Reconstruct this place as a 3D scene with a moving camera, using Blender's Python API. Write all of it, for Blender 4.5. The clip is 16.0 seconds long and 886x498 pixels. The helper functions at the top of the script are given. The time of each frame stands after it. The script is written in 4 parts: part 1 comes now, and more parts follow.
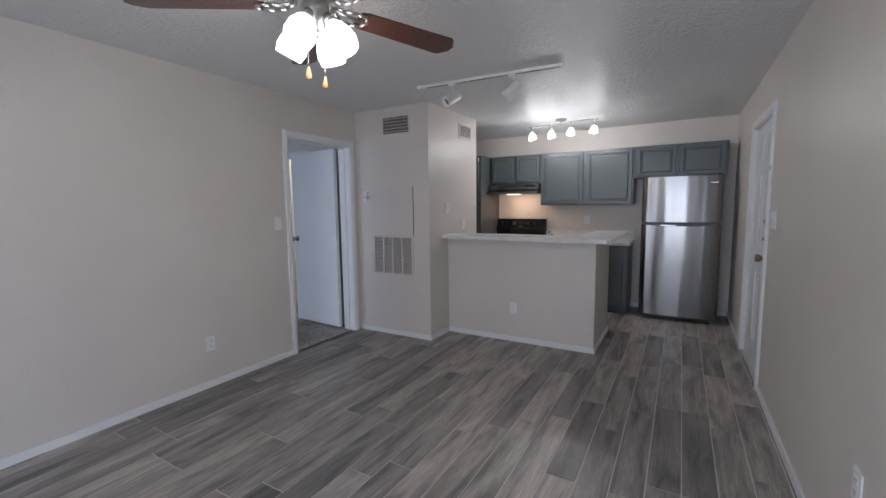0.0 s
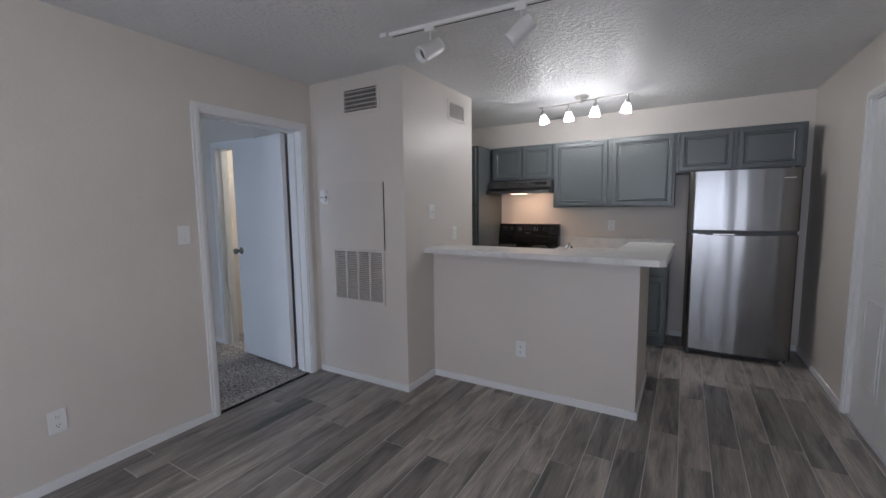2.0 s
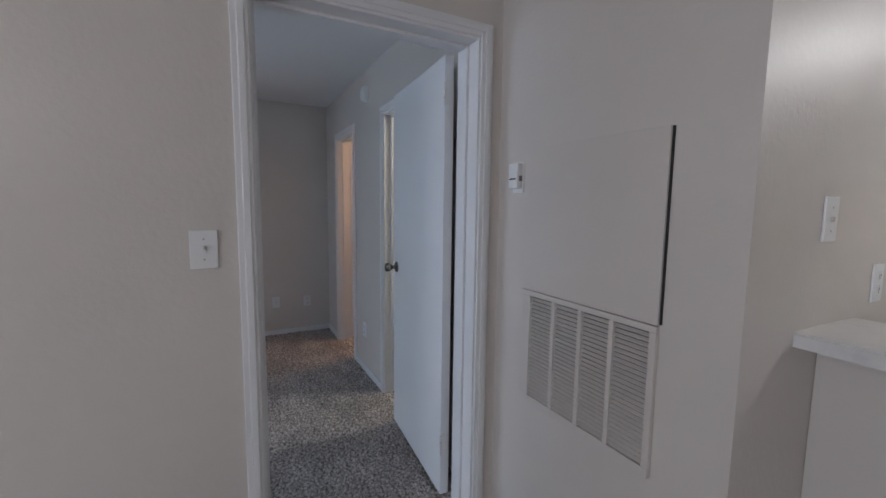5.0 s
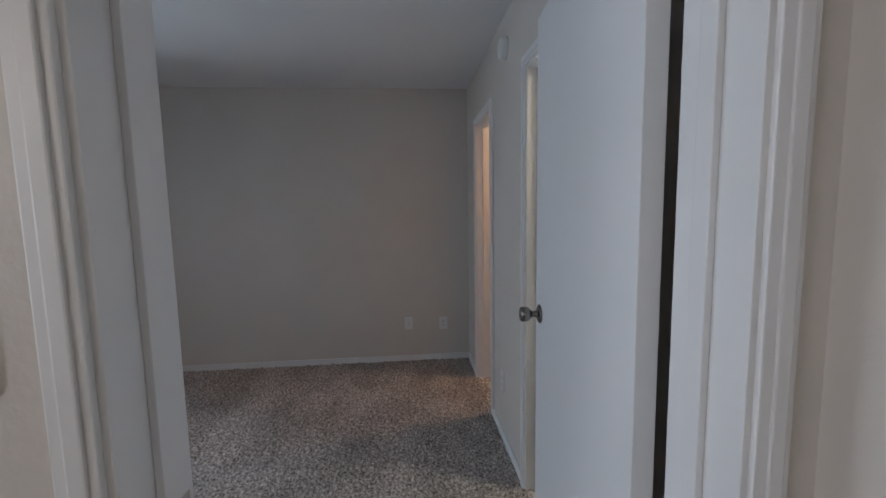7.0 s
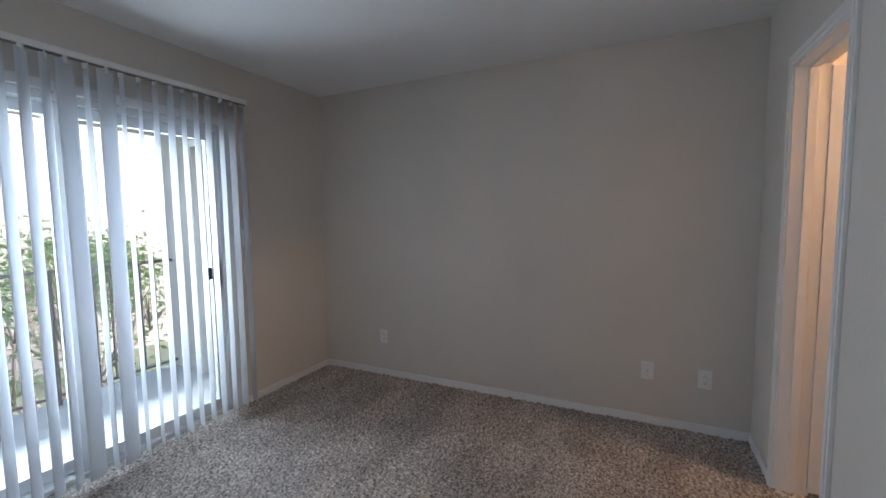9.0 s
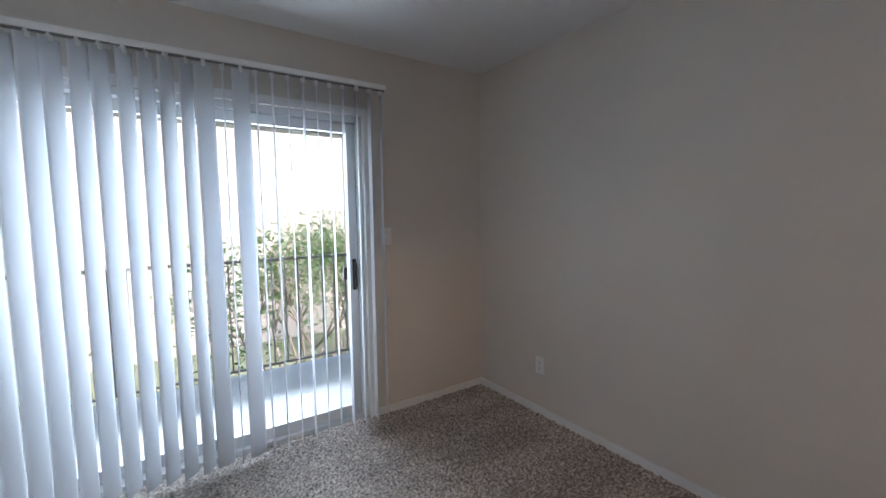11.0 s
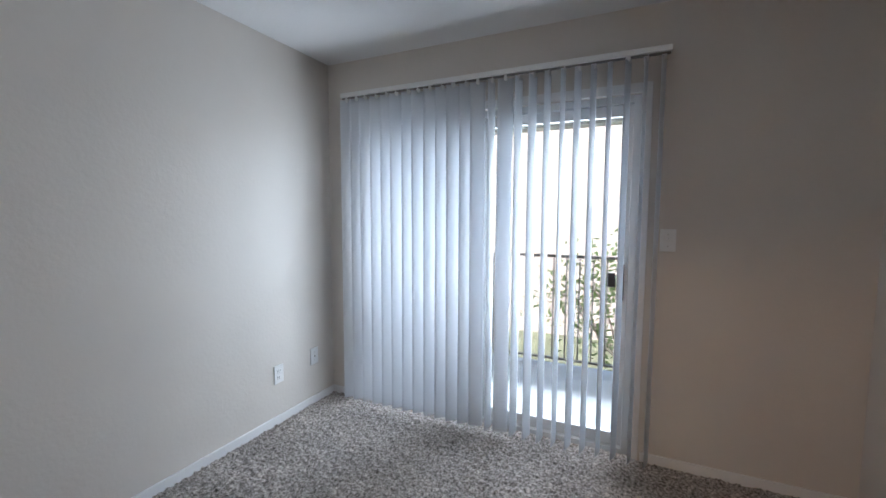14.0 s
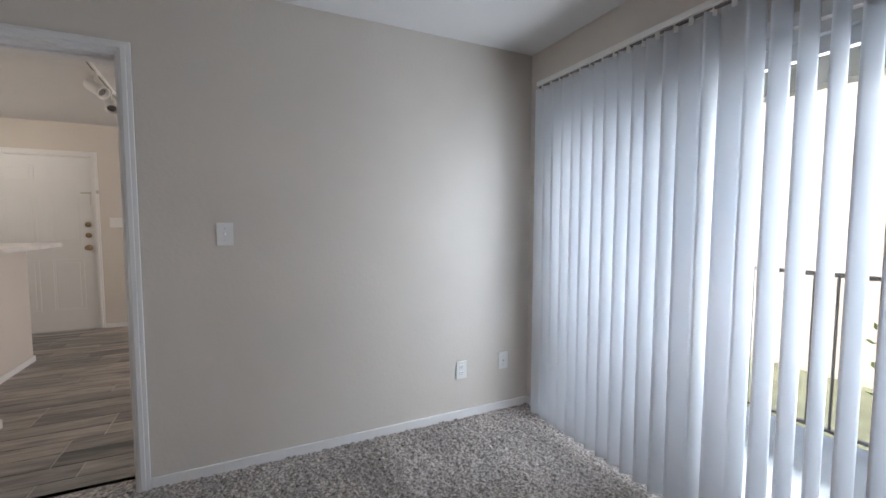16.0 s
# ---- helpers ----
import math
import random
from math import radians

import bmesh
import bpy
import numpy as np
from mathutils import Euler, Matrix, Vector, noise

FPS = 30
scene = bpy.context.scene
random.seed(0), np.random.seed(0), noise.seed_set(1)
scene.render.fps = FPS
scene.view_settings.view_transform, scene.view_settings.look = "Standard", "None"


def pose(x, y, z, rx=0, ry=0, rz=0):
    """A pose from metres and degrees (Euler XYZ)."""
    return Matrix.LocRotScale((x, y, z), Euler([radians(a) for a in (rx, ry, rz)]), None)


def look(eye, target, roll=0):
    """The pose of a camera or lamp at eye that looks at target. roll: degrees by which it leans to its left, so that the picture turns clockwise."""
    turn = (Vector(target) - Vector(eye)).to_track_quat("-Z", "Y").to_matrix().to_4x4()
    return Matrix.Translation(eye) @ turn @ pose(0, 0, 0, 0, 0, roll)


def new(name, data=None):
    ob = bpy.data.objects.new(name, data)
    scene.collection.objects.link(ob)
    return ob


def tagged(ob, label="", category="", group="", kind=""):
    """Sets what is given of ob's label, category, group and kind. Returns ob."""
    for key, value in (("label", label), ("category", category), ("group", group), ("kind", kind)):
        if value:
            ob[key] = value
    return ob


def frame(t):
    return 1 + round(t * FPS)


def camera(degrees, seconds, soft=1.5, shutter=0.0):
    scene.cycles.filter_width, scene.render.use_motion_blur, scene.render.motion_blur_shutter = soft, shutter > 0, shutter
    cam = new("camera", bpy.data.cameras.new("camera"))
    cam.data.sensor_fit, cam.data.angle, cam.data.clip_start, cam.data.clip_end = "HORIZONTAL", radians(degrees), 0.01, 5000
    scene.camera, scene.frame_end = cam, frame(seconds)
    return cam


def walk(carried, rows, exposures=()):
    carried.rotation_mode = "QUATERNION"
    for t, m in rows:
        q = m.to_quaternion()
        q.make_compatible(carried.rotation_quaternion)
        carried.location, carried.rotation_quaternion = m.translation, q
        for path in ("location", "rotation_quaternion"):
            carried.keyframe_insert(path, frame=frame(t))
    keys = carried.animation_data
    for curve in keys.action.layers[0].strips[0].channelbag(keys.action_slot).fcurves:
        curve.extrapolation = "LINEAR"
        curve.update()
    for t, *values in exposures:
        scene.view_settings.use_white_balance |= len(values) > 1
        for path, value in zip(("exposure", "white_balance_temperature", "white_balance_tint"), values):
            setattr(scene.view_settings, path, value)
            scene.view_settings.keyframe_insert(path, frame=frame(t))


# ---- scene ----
cam = camera(94.3, 16.0)
PATH = [
    (0, (3.125, -3.514, 1.382), (2.128, -1.793, 1.174), -0.7),
    (0.5, (3.058, -3.267, 1.394), (2.06, -1.546, 1.182), -0.8),
    (1, (2.952, -3.002, 1.395), (1.962, -1.278, 1.18), -0.7),
    (1.5, (2.822, -2.735, 1.377), (1.846, -1.001, 1.173), -0.7),
    (2, (2.699, -2.455, 1.403), (1.69, -0.741, 1.197), -0.7),
    (2.5, (2.542, -2.199, 1.389), (1.456, -0.532, 1.185), -0.7),
    (3, (2.368, -1.92, 1.38), (1.174, -0.328, 1.174), -0.8),
    (3.5, (2.167, -1.675, 1.394), (0.839, -0.195, 1.18), -0.8),
    (4, (1.929, -1.457, 1.4), (0.467, -0.11, 1.185), -0.9),
    (4.2, (1.817, -1.356, 1.39), (0.282, -0.092, 1.178), -0.3),
    (6.5, (0.728, -0.627, 1.382), (-1.226, -0.254, 1.173), -0.9),
    (7, (0.492, -0.562, 1.392), (-1.49, -0.387, 1.186), -1.0),
    (7.5, (0.271, -0.508, 1.389), (-1.718, -0.555, 1.186), -1.0),
    (8, (0.094, -0.509, 1.38), (-1.866, -0.853, 1.186), -1.0),
    (8.5, (-0.096, -0.566, 1.356), (-1.984, -1.2, 1.18), -0.8),
    (11, (-1.118, -0.713, 1.347), (-2.238, -2.362, 1.182), -0.8),
    (11.5, (-1.377, -0.734, 1.348), (-2.125, -2.581, 1.177), -0.6),
    (12, (-1.551, -0.755, 1.332), (-1.984, -2.702, 1.191), -0.7),
    (12.5, (-1.749, -0.763, 1.321), (-1.817, -2.757, 1.184), -0.5),
    (13, (-1.913, -0.8, 1.303), (-1.634, -2.776, 1.162), -0.1),
    (13.5, (-2.064, -0.77, 1.314), (-1.503, -2.684, 1.171), 0.2),
    (14, (-2.184, -0.784, 1.338), (-1.343, -2.592, 1.173), 0.2),
    (14.5, (-2.27, -0.914, 1.348), (-1.155, -2.564, 1.168), 0.2),
    (15, (-2.242, -0.947, 1.376), (-0.956, -2.466, 1.184), 0.5),
    (15.5, (-2.408, -1.153, 1.351), (-0.836, -2.377, 1.179), -0.0),
    (16, (-2.471, -1.425, 1.287), (-0.669, -2.281, 1.152), 0.1),
]
walk(cam, [(t, look(e, g, r)) for t, e, g, r in PATH], exposures=[(0.0, 3.15, 5500, 12), (4.2, 3.05, 5500, 12), (6.5, 3.3, 5800, 11), (7.5, 3.2, 5950, 10), (8.5, 3.6, 6000, 10), (11.0, 3.65, 6100, 11), (14.5, 3.65, 6200, 12), (16.0, 3.65, 6550, 14)])

# ---- world and large lights ----
world = bpy.data.worlds.new("sky_world")
scene.world = world
world.use_nodes = True
wn = world.node_tree.nodes
sky = wn.new("ShaderNodeTexSky")
sky.sky_type = "NISHITA"
sky.sun_disc = False
sky.sun_elevation = radians(51)
sky.sun_rotation = radians(337)
sky.air_density = 1.0
sky.dust_density = 3.0
wn["Background"].inputs["Strength"].default_value = 0.08
world.node_tree.links.new(sky.outputs[0], wn["Background"].inputs["Color"])


def lamp(name, kind, m, power, color, size=0.1, size_y=None, angle=None):
    d = bpy.data.lights.new(name, kind)
    d.energy, d.color = power, color
    if kind == "AREA":
        d.size = size
        if size_y:
            d.shape, d.size_y = "RECTANGLE", size_y
    elif kind == "SUN":
        d.angle = angle
    else:
        d.shadow_soft_size = size
    ob = new(name, d)
    ob.matrix_world = m
    return ob


SUN = 0.5
lamp("sun", "SUN", look((0, 0, 10), (0.25, -0.60, 9.2)), SUN, (1.0, 0.97, 0.92), angle=radians(10))
# daylight through the living room window, behind the start of the walk
lamp("window_daylight", "AREA", look((2.55, -5.34, 1.25), (2.75, 0, 0.1)), 4.4, (0.94, 0.96, 1.0), 1.6, 1.7)
# area lamp added over the balcony, standing in for daylight through the sliding door
lamp("door_daylight", "AREA", look((-1.305, -3.68, 1.04), (-1.305, 0, -0.25)), 6.6, (0.80, 0.90, 1.0), 1.75, 1.8)

# ---- materials ----


def mat(name, color=(0.8, 0.8, 0.8), rough=0.5, metal=0.0):
    m = bpy.data.materials.new(name)
    m.use_nodes = True
    b = m.node_tree.nodes["Principled BSDF"]
    b.inputs["Base Color"].default_value = (*color, 1)
    b.inputs["Roughness"].default_value = rough
    b.inputs["Metallic"].default_value = metal
    return m


def nodes_of(m):
    t = m.node_tree
    return t.nodes, t.links, t.nodes["Principled BSDF"]


def tex_noise(m, scale, detail=3.0, rough=0.5, stretch=(1, 1, 1), coord="Object"):
    n, l, b = nodes_of(m)
    tc, mp, no = n.new("ShaderNodeTexCoord"), n.new("ShaderNodeMapping"), n.new("ShaderNodeTexNoise")
    mp.inputs["Scale"].default_value = stretch
    no.inputs["Scale"].default_value, no.inputs["Detail"].default_value = scale, detail
    no.inputs["Roughness"].default_value = rough
    l.new(tc.outputs[coord], mp.inputs["Vector"])
    l.new(mp.outputs[0], no.inputs["Vector"])
    return no


def ramp(m, src, stops):
    n, l, b = nodes_of(m)
    r = n.new("ShaderNodeValToRGB")
    while len(r.color_ramp.elements) < len(stops):
        r.color_ramp.elements.new(0.5)
    for e, (p, c) in zip(r.color_ramp.elements, stops):
        e.position, e.color = p, (*c, 1)
    l.new(src, r.inputs[0])
    return r


def bump(m, src, strength, dist):
    n, l, b = nodes_of(m)
    bp = n.new("ShaderNodeBump")
    bp.inputs["Strength"].default_value, bp.inputs["Distance"].default_value = strength, dist
    l.new(src, bp.inputs["Height"])
    l.new(bp.outputs[0], b.inputs["Normal"])
    return bp


def painted(name, color, rough, peel=0.35, scale=75, dist=0.003, var=0.03):
    """Paint over textured drywall or wood: orange peel and faint roller mottling."""
    m = mat(name, color, rough)
    n, l, b = nodes_of(m)
    big = tex_noise(m, 1.7, 4)
    r = ramp(m, big.outputs["Fac"], [(0.3, tuple(c * (1 - var) for c in color)), (0.7, tuple(c * (1 + var) for c in color))])
    l.new(r.outputs[0], b.inputs["Base Color"])
    fine = tex_noise(m, scale, 3)
    bump(m, fine.outputs["Fac"], peel, dist)
    return m


M_WALL = painted("wall_paint", (0.66, 0.615, 0.565), 0.42, 0.25, 55, 0.004)
M_CEIL = mat("ceiling_texture", (0.78, 0.78, 0.78), 0.42)
vn = tex_noise(M_CEIL, 36, 4, 0.55)
kd = ramp(M_CEIL, vn.outputs["Fac"], [(0.42, (0, 0, 0)), (0.58, (1, 1, 1))])
bump(M_CEIL, kd.outputs[0], 0.75, 0.007)
M_CEIL_BED = mat("bedroom_ceiling_texture", (0.80, 0.80, 0.80), 0.7)
vb = tex_noise(M_CEIL_BED, 60, 3)
bump(M_CEIL_BED, vb.outputs["Fac"], 0.25, 0.004)
M_TRIM = painted("white_trim_paint", (0.78, 0.78, 0.78), 0.35, 0.08, 120, 0.001, 0.015)
M_DOOR = painted("white_door_paint", (0.76, 0.77, 0.78), 0.38, 0.12, 90, 0.0015, 0.015)
M_PLATE = mat("white_plastic", (0.80, 0.80, 0.79), 0.3)
# near-black fill, painting the shade in slots, gaps and ducts
M_DARK = mat("recess_shade", (0.02, 0.02, 0.02), 0.6)
M_BLACK = mat("black_enamel", (0.006, 0.006, 0.007), 0.12)
M_BLACKP = mat("black_plastic", (0.012, 0.012, 0.013), 0.35)
M_GREYTXT = mat("grey_marking", (0.35, 0.35, 0.36), 0.5)
M_NICKEL = mat("brushed_nickel", (0.55, 0.53, 0.50), 0.28, 1.0)
M_KNOB = mat("dark_worn_nickel", (0.26, 0.25, 0.235), 0.22, 1.0)
M_CHROME = mat("chrome", (0.75, 0.75, 0.76), 0.12, 1.0)
M_BRASS = mat("aged_brass", (0.36, 0.27, 0.17), 0.3, 1.0)
M_COIL = mat("burner_coil", (0.03, 0.03, 0.03), 0.45, 0.6)
M_FILTER = mat("filter_grey", (0.20, 0.19, 0.18), 0.8)
M_ALU = mat("white_aluminium", (0.62, 0.64, 0.66), 0.4, 0.3)
M_RAIL = mat("bronze_rail_paint", (0.10, 0.085, 0.075), 0.5)
M_CONC = painted("concrete", (0.45, 0.445, 0.44), 0.85, 0.4, 40, 0.004, 0.12)
M_STUCCO = painted("stucco", (0.46, 0.44, 0.41), 0.85, 0.6, 60, 0.005, 0.05)
M_PINE = painted("knob_wood", (0.45, 0.22, 0.09), 0.4, 0.05, 60, 0.001, 0.2)

M_CAB = painted("cabinet_paint", (0.095, 0.108, 0.112), 0.32, 0.12, 80, 0.001, 0.05)
M_TOP = mat("laminate_top", (0.74, 0.73, 0.71), 0.28)
tn = tex_noise(M_TOP, 9, 6, 0.65)
tr = ramp(M_TOP, tn.outputs["Fac"], [(0.35, (0.62, 0.615, 0.60)), (0.5, (0.71, 0.70, 0.68)), (0.7, (0.75, 0.74, 0.72))])
M_TOP.node_tree.links.new(tr.outputs[0], M_TOP.node_tree.nodes["Principled BSDF"].inputs["Base Color"])

M_STEEL = mat("stainless_steel", (0.235, 0.232, 0.228), 0.3, 1.0)
sn = tex_noise(M_STEEL, 6, 4, 0.6, (60, 60, 0.35))
sr = ramp(M_STEEL, sn.outputs["Fac"], [(0.3, (0.17, 0.17, 0.17)), (0.7, (0.24, 0.24, 0.24))])
M_STEEL.node_tree.links.new(sr.outputs[0], M_STEEL.node_tree.nodes["Principled BSDF"].inputs["Roughness"])
sw = tex_noise(M_STEEL, 2.6, 1, 0.4, (2.0, 1, 0.12))
bump(M_STEEL, sw.outputs["Fac"], 0.45, 0.03)
stn = M_STEEL.node_tree.nodes.new("ShaderNodeTangent")
stn.direction_type, stn.axis = "RADIAL", "Z"
M_STEEL.node_tree.links.new(stn.outputs[0], M_STEEL.node_tree.nodes["Principled BSDF"].inputs["Tangent"])
M_STEEL.node_tree.nodes["Principled BSDF"].inputs["Anisotropic"].default_value = 0.6
M_STEEL.node_tree.nodes["Principled BSDF"].inputs["Anisotropic Rotation"].default_value = 0.25

M_BLADE = mat("walnut_blade", (0.07, 0.028, 0.018), 0.28)
bn = tex_noise(M_BLADE, 7, 5, 0.6, (1, 14, 14))
br = ramp(M_BLADE, bn.outputs["Fac"], [(0.3, (0.035, 0.014, 0.011)), (0.7, (0.11, 0.042, 0.026))])
M_BLADE.node_tree.links.new(br.outputs[0], M_BLADE.node_tree.nodes["Principled BSDF"].inputs["Base Color"])

M_GROUT = painted("floor_grout", (0.60, 0.58, 0.56), 0.8, 0.3, 80, 0.001, 0.1)


def wood_tile():
    m = mat("wood_look_tile", (0.2, 0.18, 0.17), 0.38)
    n, l, b = nodes_of(m)
    info, tc = n.new("ShaderNodeObjectInfo"), n.new("ShaderNodeTexCoord")
    off = n.new("ShaderNodeVectorMath")
    off.operation = "MULTIPLY_ADD"
    comb = n.new("ShaderNodeCombineXYZ")
    for i in range(3):
        l.new(info.outputs["Random"], comb.inputs[i])
    off.inputs[1].default_value = (37, 53, 71)
    l.new(comb.outputs[0], off.inputs[0])
    l.new(tc.outputs["Object"], off.inputs[2])
    mp = n.new("ShaderNodeMapping")
    mp.inputs["Scale"].default_value = (8, 1.2, 1)
    l.new(off.outputs[0], mp.inputs["Vector"])
    n1 = n.new("ShaderNodeTexNoise")
    n1.inputs["Scale"].default_value, n1.inputs["Detail"].default_value = 1.5, 3
    n1.inputs["Distortion"].default_value = 0.8
    l.new(mp.outputs[0], n1.inputs["Vector"])
    mp2 = n.new("ShaderNodeMapping")
    mp2.inputs["Scale"].default_value = (60, 3.0, 1)
    l.new(off.outputs[0], mp2.inputs["Vector"])
    n2 = n.new("ShaderNodeTexNoise")
    n2.inputs["Scale"].default_value, n2.inputs["Detail"].default_value = 2.0, 5
    n2.inputs["Distortion"].default_value = 1.2
    l.new(mp2.outputs[0], n2.inputs["Vector"])
    r1 = ramp(m, n1.outputs["Fac"], [(0.30, (0.165, 0.160, 0.155)), (0.50, (0.34, 0.313, 0.288)), (0.70, (0.47, 0.435, 0.40))])
    r2 = ramp(m, n2.outputs["Fac"], [(0.3, (0.62, 0.62, 0.62)), (0.65, (1, 1, 1))])
    mx = n.new("ShaderNodeMixRGB")
    mx.blend_type = "MULTIPLY"
    mx.inputs[0].default_value = 1
    l.new(r1.outputs[0], mx.inputs[1])
    l.new(r2.outputs[0], mx.inputs[2])
    r3 = ramp(m, info.outputs["Random"], [(0.0, (0.58, 0.59, 0.60)), (0.5, (1, 1, 1)), (1.0, (1.35, 1.32, 1.28))])
    mx2 = n.new("ShaderNodeMixRGB")
    mx2.blend_type = "MULTIPLY"
    mx2.inputs[0].default_value = 1
    l.new(mx.outputs[0], mx2.inputs[1])
    l.new(r3.outputs[0], mx2.inputs[2])
    l.new(mx2.outputs[0], b.inputs["Base Color"])
    bump(m, n2.outputs["Fac"], 0.12, 0.001)
    return m


M_TILE = wood_tile()


def carpet_material():
    m = mat("frieze_carpet", (0.3, 0.26, 0.23), 0.95)
    n, l, b = nodes_of(m)
    a = tex_noise(m, 70, 4, 0.7)
    r = ramp(m, a.outputs["Fac"], [(0.34, (0.085, 0.077, 0.070)), (0.5, (0.37, 0.335, 0.31)), (0.66, (0.70, 0.655, 0.62))])
    big = tex_noise(m, 2.4, 3, 0.55, (0.9, 1.6, 1))
    r2 = ramp(m, big.outputs["Fac"], [(0.40, (0.92, 0.92, 0.92)), (0.60, (1.2, 1.2, 1.2))])
    mx = n.new("ShaderNodeMixRGB")
    mx.blend_type = "MULTIPLY"
    mx.inputs[0].default_value = 1
    l.new(r.outputs[0], mx.inputs[1])
    l.new(r2.outputs[0], mx.inputs[2])
    l.new(mx.outputs[0], b.inputs["Base Color"])
    f = tex_noise(m, 160, 2)
    bump(m, f.outputs["Fac"], 0.8, 0.006)
    b.inputs["Specular IOR Level"].default_value = 0.1
    return m


M_CARPET = carpet_material()

M_GLASS = mat("clear_glass", (1, 1, 1), 0.0)
wg, wl, wb = nodes_of(M_GLASS)
clear, gloss, fres, gmix = (wg.new("ShaderNode" + k) for k in ("BsdfTransparent", "BsdfGlossy", "Fresnel", "MixShader"))
clear.inputs["Color"].default_value = (0.93, 0.95, 0.94, 1)
gloss.inputs["Roughness"].default_value = 0.0
fres.inputs["IOR"].default_value = 1.45
wl.new(fres.outputs[0], gmix.inputs[0])
wl.new(clear.outputs[0], gmix.inputs[1])
wl.new(gloss.outputs[0], gmix.inputs[2])
wl.new(gmix.outputs[0], wg["Material Output"].inputs["Surface"])

M_VANE = mat("vinyl_vane", (0.86, 0.87, 0.88), 0.45)
gn, gl, gb = nodes_of(M_VANE)
tl = gn.new("ShaderNodeBsdfTranslucent")
tl.inputs["Color"].default_value = (0.78, 0.82, 0.88, 1)
ms = gn.new("ShaderNodeMixShader")
ms.inputs[0].default_value = 0.32
gl.new(gb.outputs[0], ms.inputs[1])
gl.new(tl.outputs[0], ms.inputs[2])
gl.new(ms.outputs[0], gn["Material Output"].inputs["Surface"])


def glow(name, color, power):
    m = mat(name, (0.9, 0.88, 0.85), 0.3)
    b = m.node_tree.nodes["Principled BSDF"]
    b.inputs["Emission Color"].default_value = (*color, 1)
    b.inputs["Emission Strength"].default_value = power
    return m


M_SHADE = glow("lit_opal_glass", (1.0, 0.90, 0.76), 0.5)
M_KSHADE = glow("lit_frosted_glass", (1.0, 0.94, 0.84), 0.6)
M_HOODLIGHT = glow("hood_bulb_cover", (1.0, 0.72, 0.45), 0.5)

M_LEAF = mat("leaf", (0.10, 0.17, 0.05), 0.6)
ln = tex_noise(M_LEAF, 3.5, 2)
lr = ramp(M_LEAF, ln.outputs["Fac"], [(0.3, (0.06, 0.10, 0.03)), (0.7, (0.12, 0.16, 0.065))])
M_LEAF.node_tree.links.new(lr.outputs[0], M_LEAF.node_tree.nodes["Principled BSDF"].inputs["Base Color"])
lgn, lgl, lgb = nodes_of(M_LEAF)
ltr, lmx = lgn.new("ShaderNodeBsdfTranslucent"), lgn.new("ShaderNodeMixShader")
ltr.inputs["Color"].default_value = (0.16, 0.22, 0.07, 1)
lmx.inputs[0].default_value = 0.4
lgl.new(lgb.outputs[0], lmx.inputs[1])
lgl.new(ltr.outputs[0], lmx.inputs[2])
lgl.new(lmx.outputs[0], lgn["Material Output"].inputs["Surface"])
M_BARK = painted("bark", (0.22, 0.17, 0.14), 0.9, 0.8, 30, 0.01, 0.2)
M_GRASS = painted("dry_grass", (0.12, 0.125, 0.075), 0.95, 0.9, 20, 0.03, 0.3)
M_BRICK = mat("pale_brick", (0.42, 0.33, 0.28), 0.9)
bt = M_BRICK.node_tree.nodes.new("ShaderNodeTexBrick")
bt.inputs["Scale"].default_value = 4.0
bt.inputs["Color1"].default_value = (0.36, 0.29, 0.255, 1)
bt.inputs["Color2"].default_value = (0.30, 0.235, 0.205, 1)
bt.inputs["Mortar"].default_value = (0.42, 0.40, 0.37, 1)
btc = M_BRICK.node_tree.nodes.new("ShaderNodeTexCoord")
btm = M_BRICK.node_tree.nodes.new("ShaderNodeMapping")
btm.inputs["Rotation"].default_value = (radians(90), 0, 0)
M_BRICK.node_tree.links.new(btc.outputs["Object"], btm.inputs["Vector"])
M_BRICK.node_tree.links.new(btm.outputs[0], bt.inputs["Vector"])
M_BRICK.node_tree.links.new(bt.outputs["Color"], M_BRICK.node_tree.nodes["Principled BSDF"].inputs["Base Color"])
M_ROOF = painted("asphalt_shingle", (0.26, 0.235, 0.215), 0.9, 0.6, 15, 0.02, 0.2)

# ---- mesh helpers ----


def box(bm, x0, y0, z0, x1, y1, z1, bev=0.0):
    x0, x1, y0, y1, z0, z1 = min(x0, x1), max(x0, x1), min(y0, y1), max(y0, y1), min(z0, z1), max(z0, z1)
    vs = [bm.verts.new((x, y, z)) for x in (x0, x1) for y in (y0, y1) for z in (z0, z1)]
    fs = [bm.faces.new([vs[i] for i in q]) for q in ((0, 1, 3, 2), (4, 6, 7, 5), (0, 4, 5, 1), (2, 3, 7, 6), (0, 2, 6, 4), (1, 5, 7, 3))]
    if bev:
        es = list({e for f in fs for e in f.edges})
        bmesh.ops.bevel(bm, geom=es, offset=bev, segments=2, profile=0.6, affect="EDGES")
    return bm


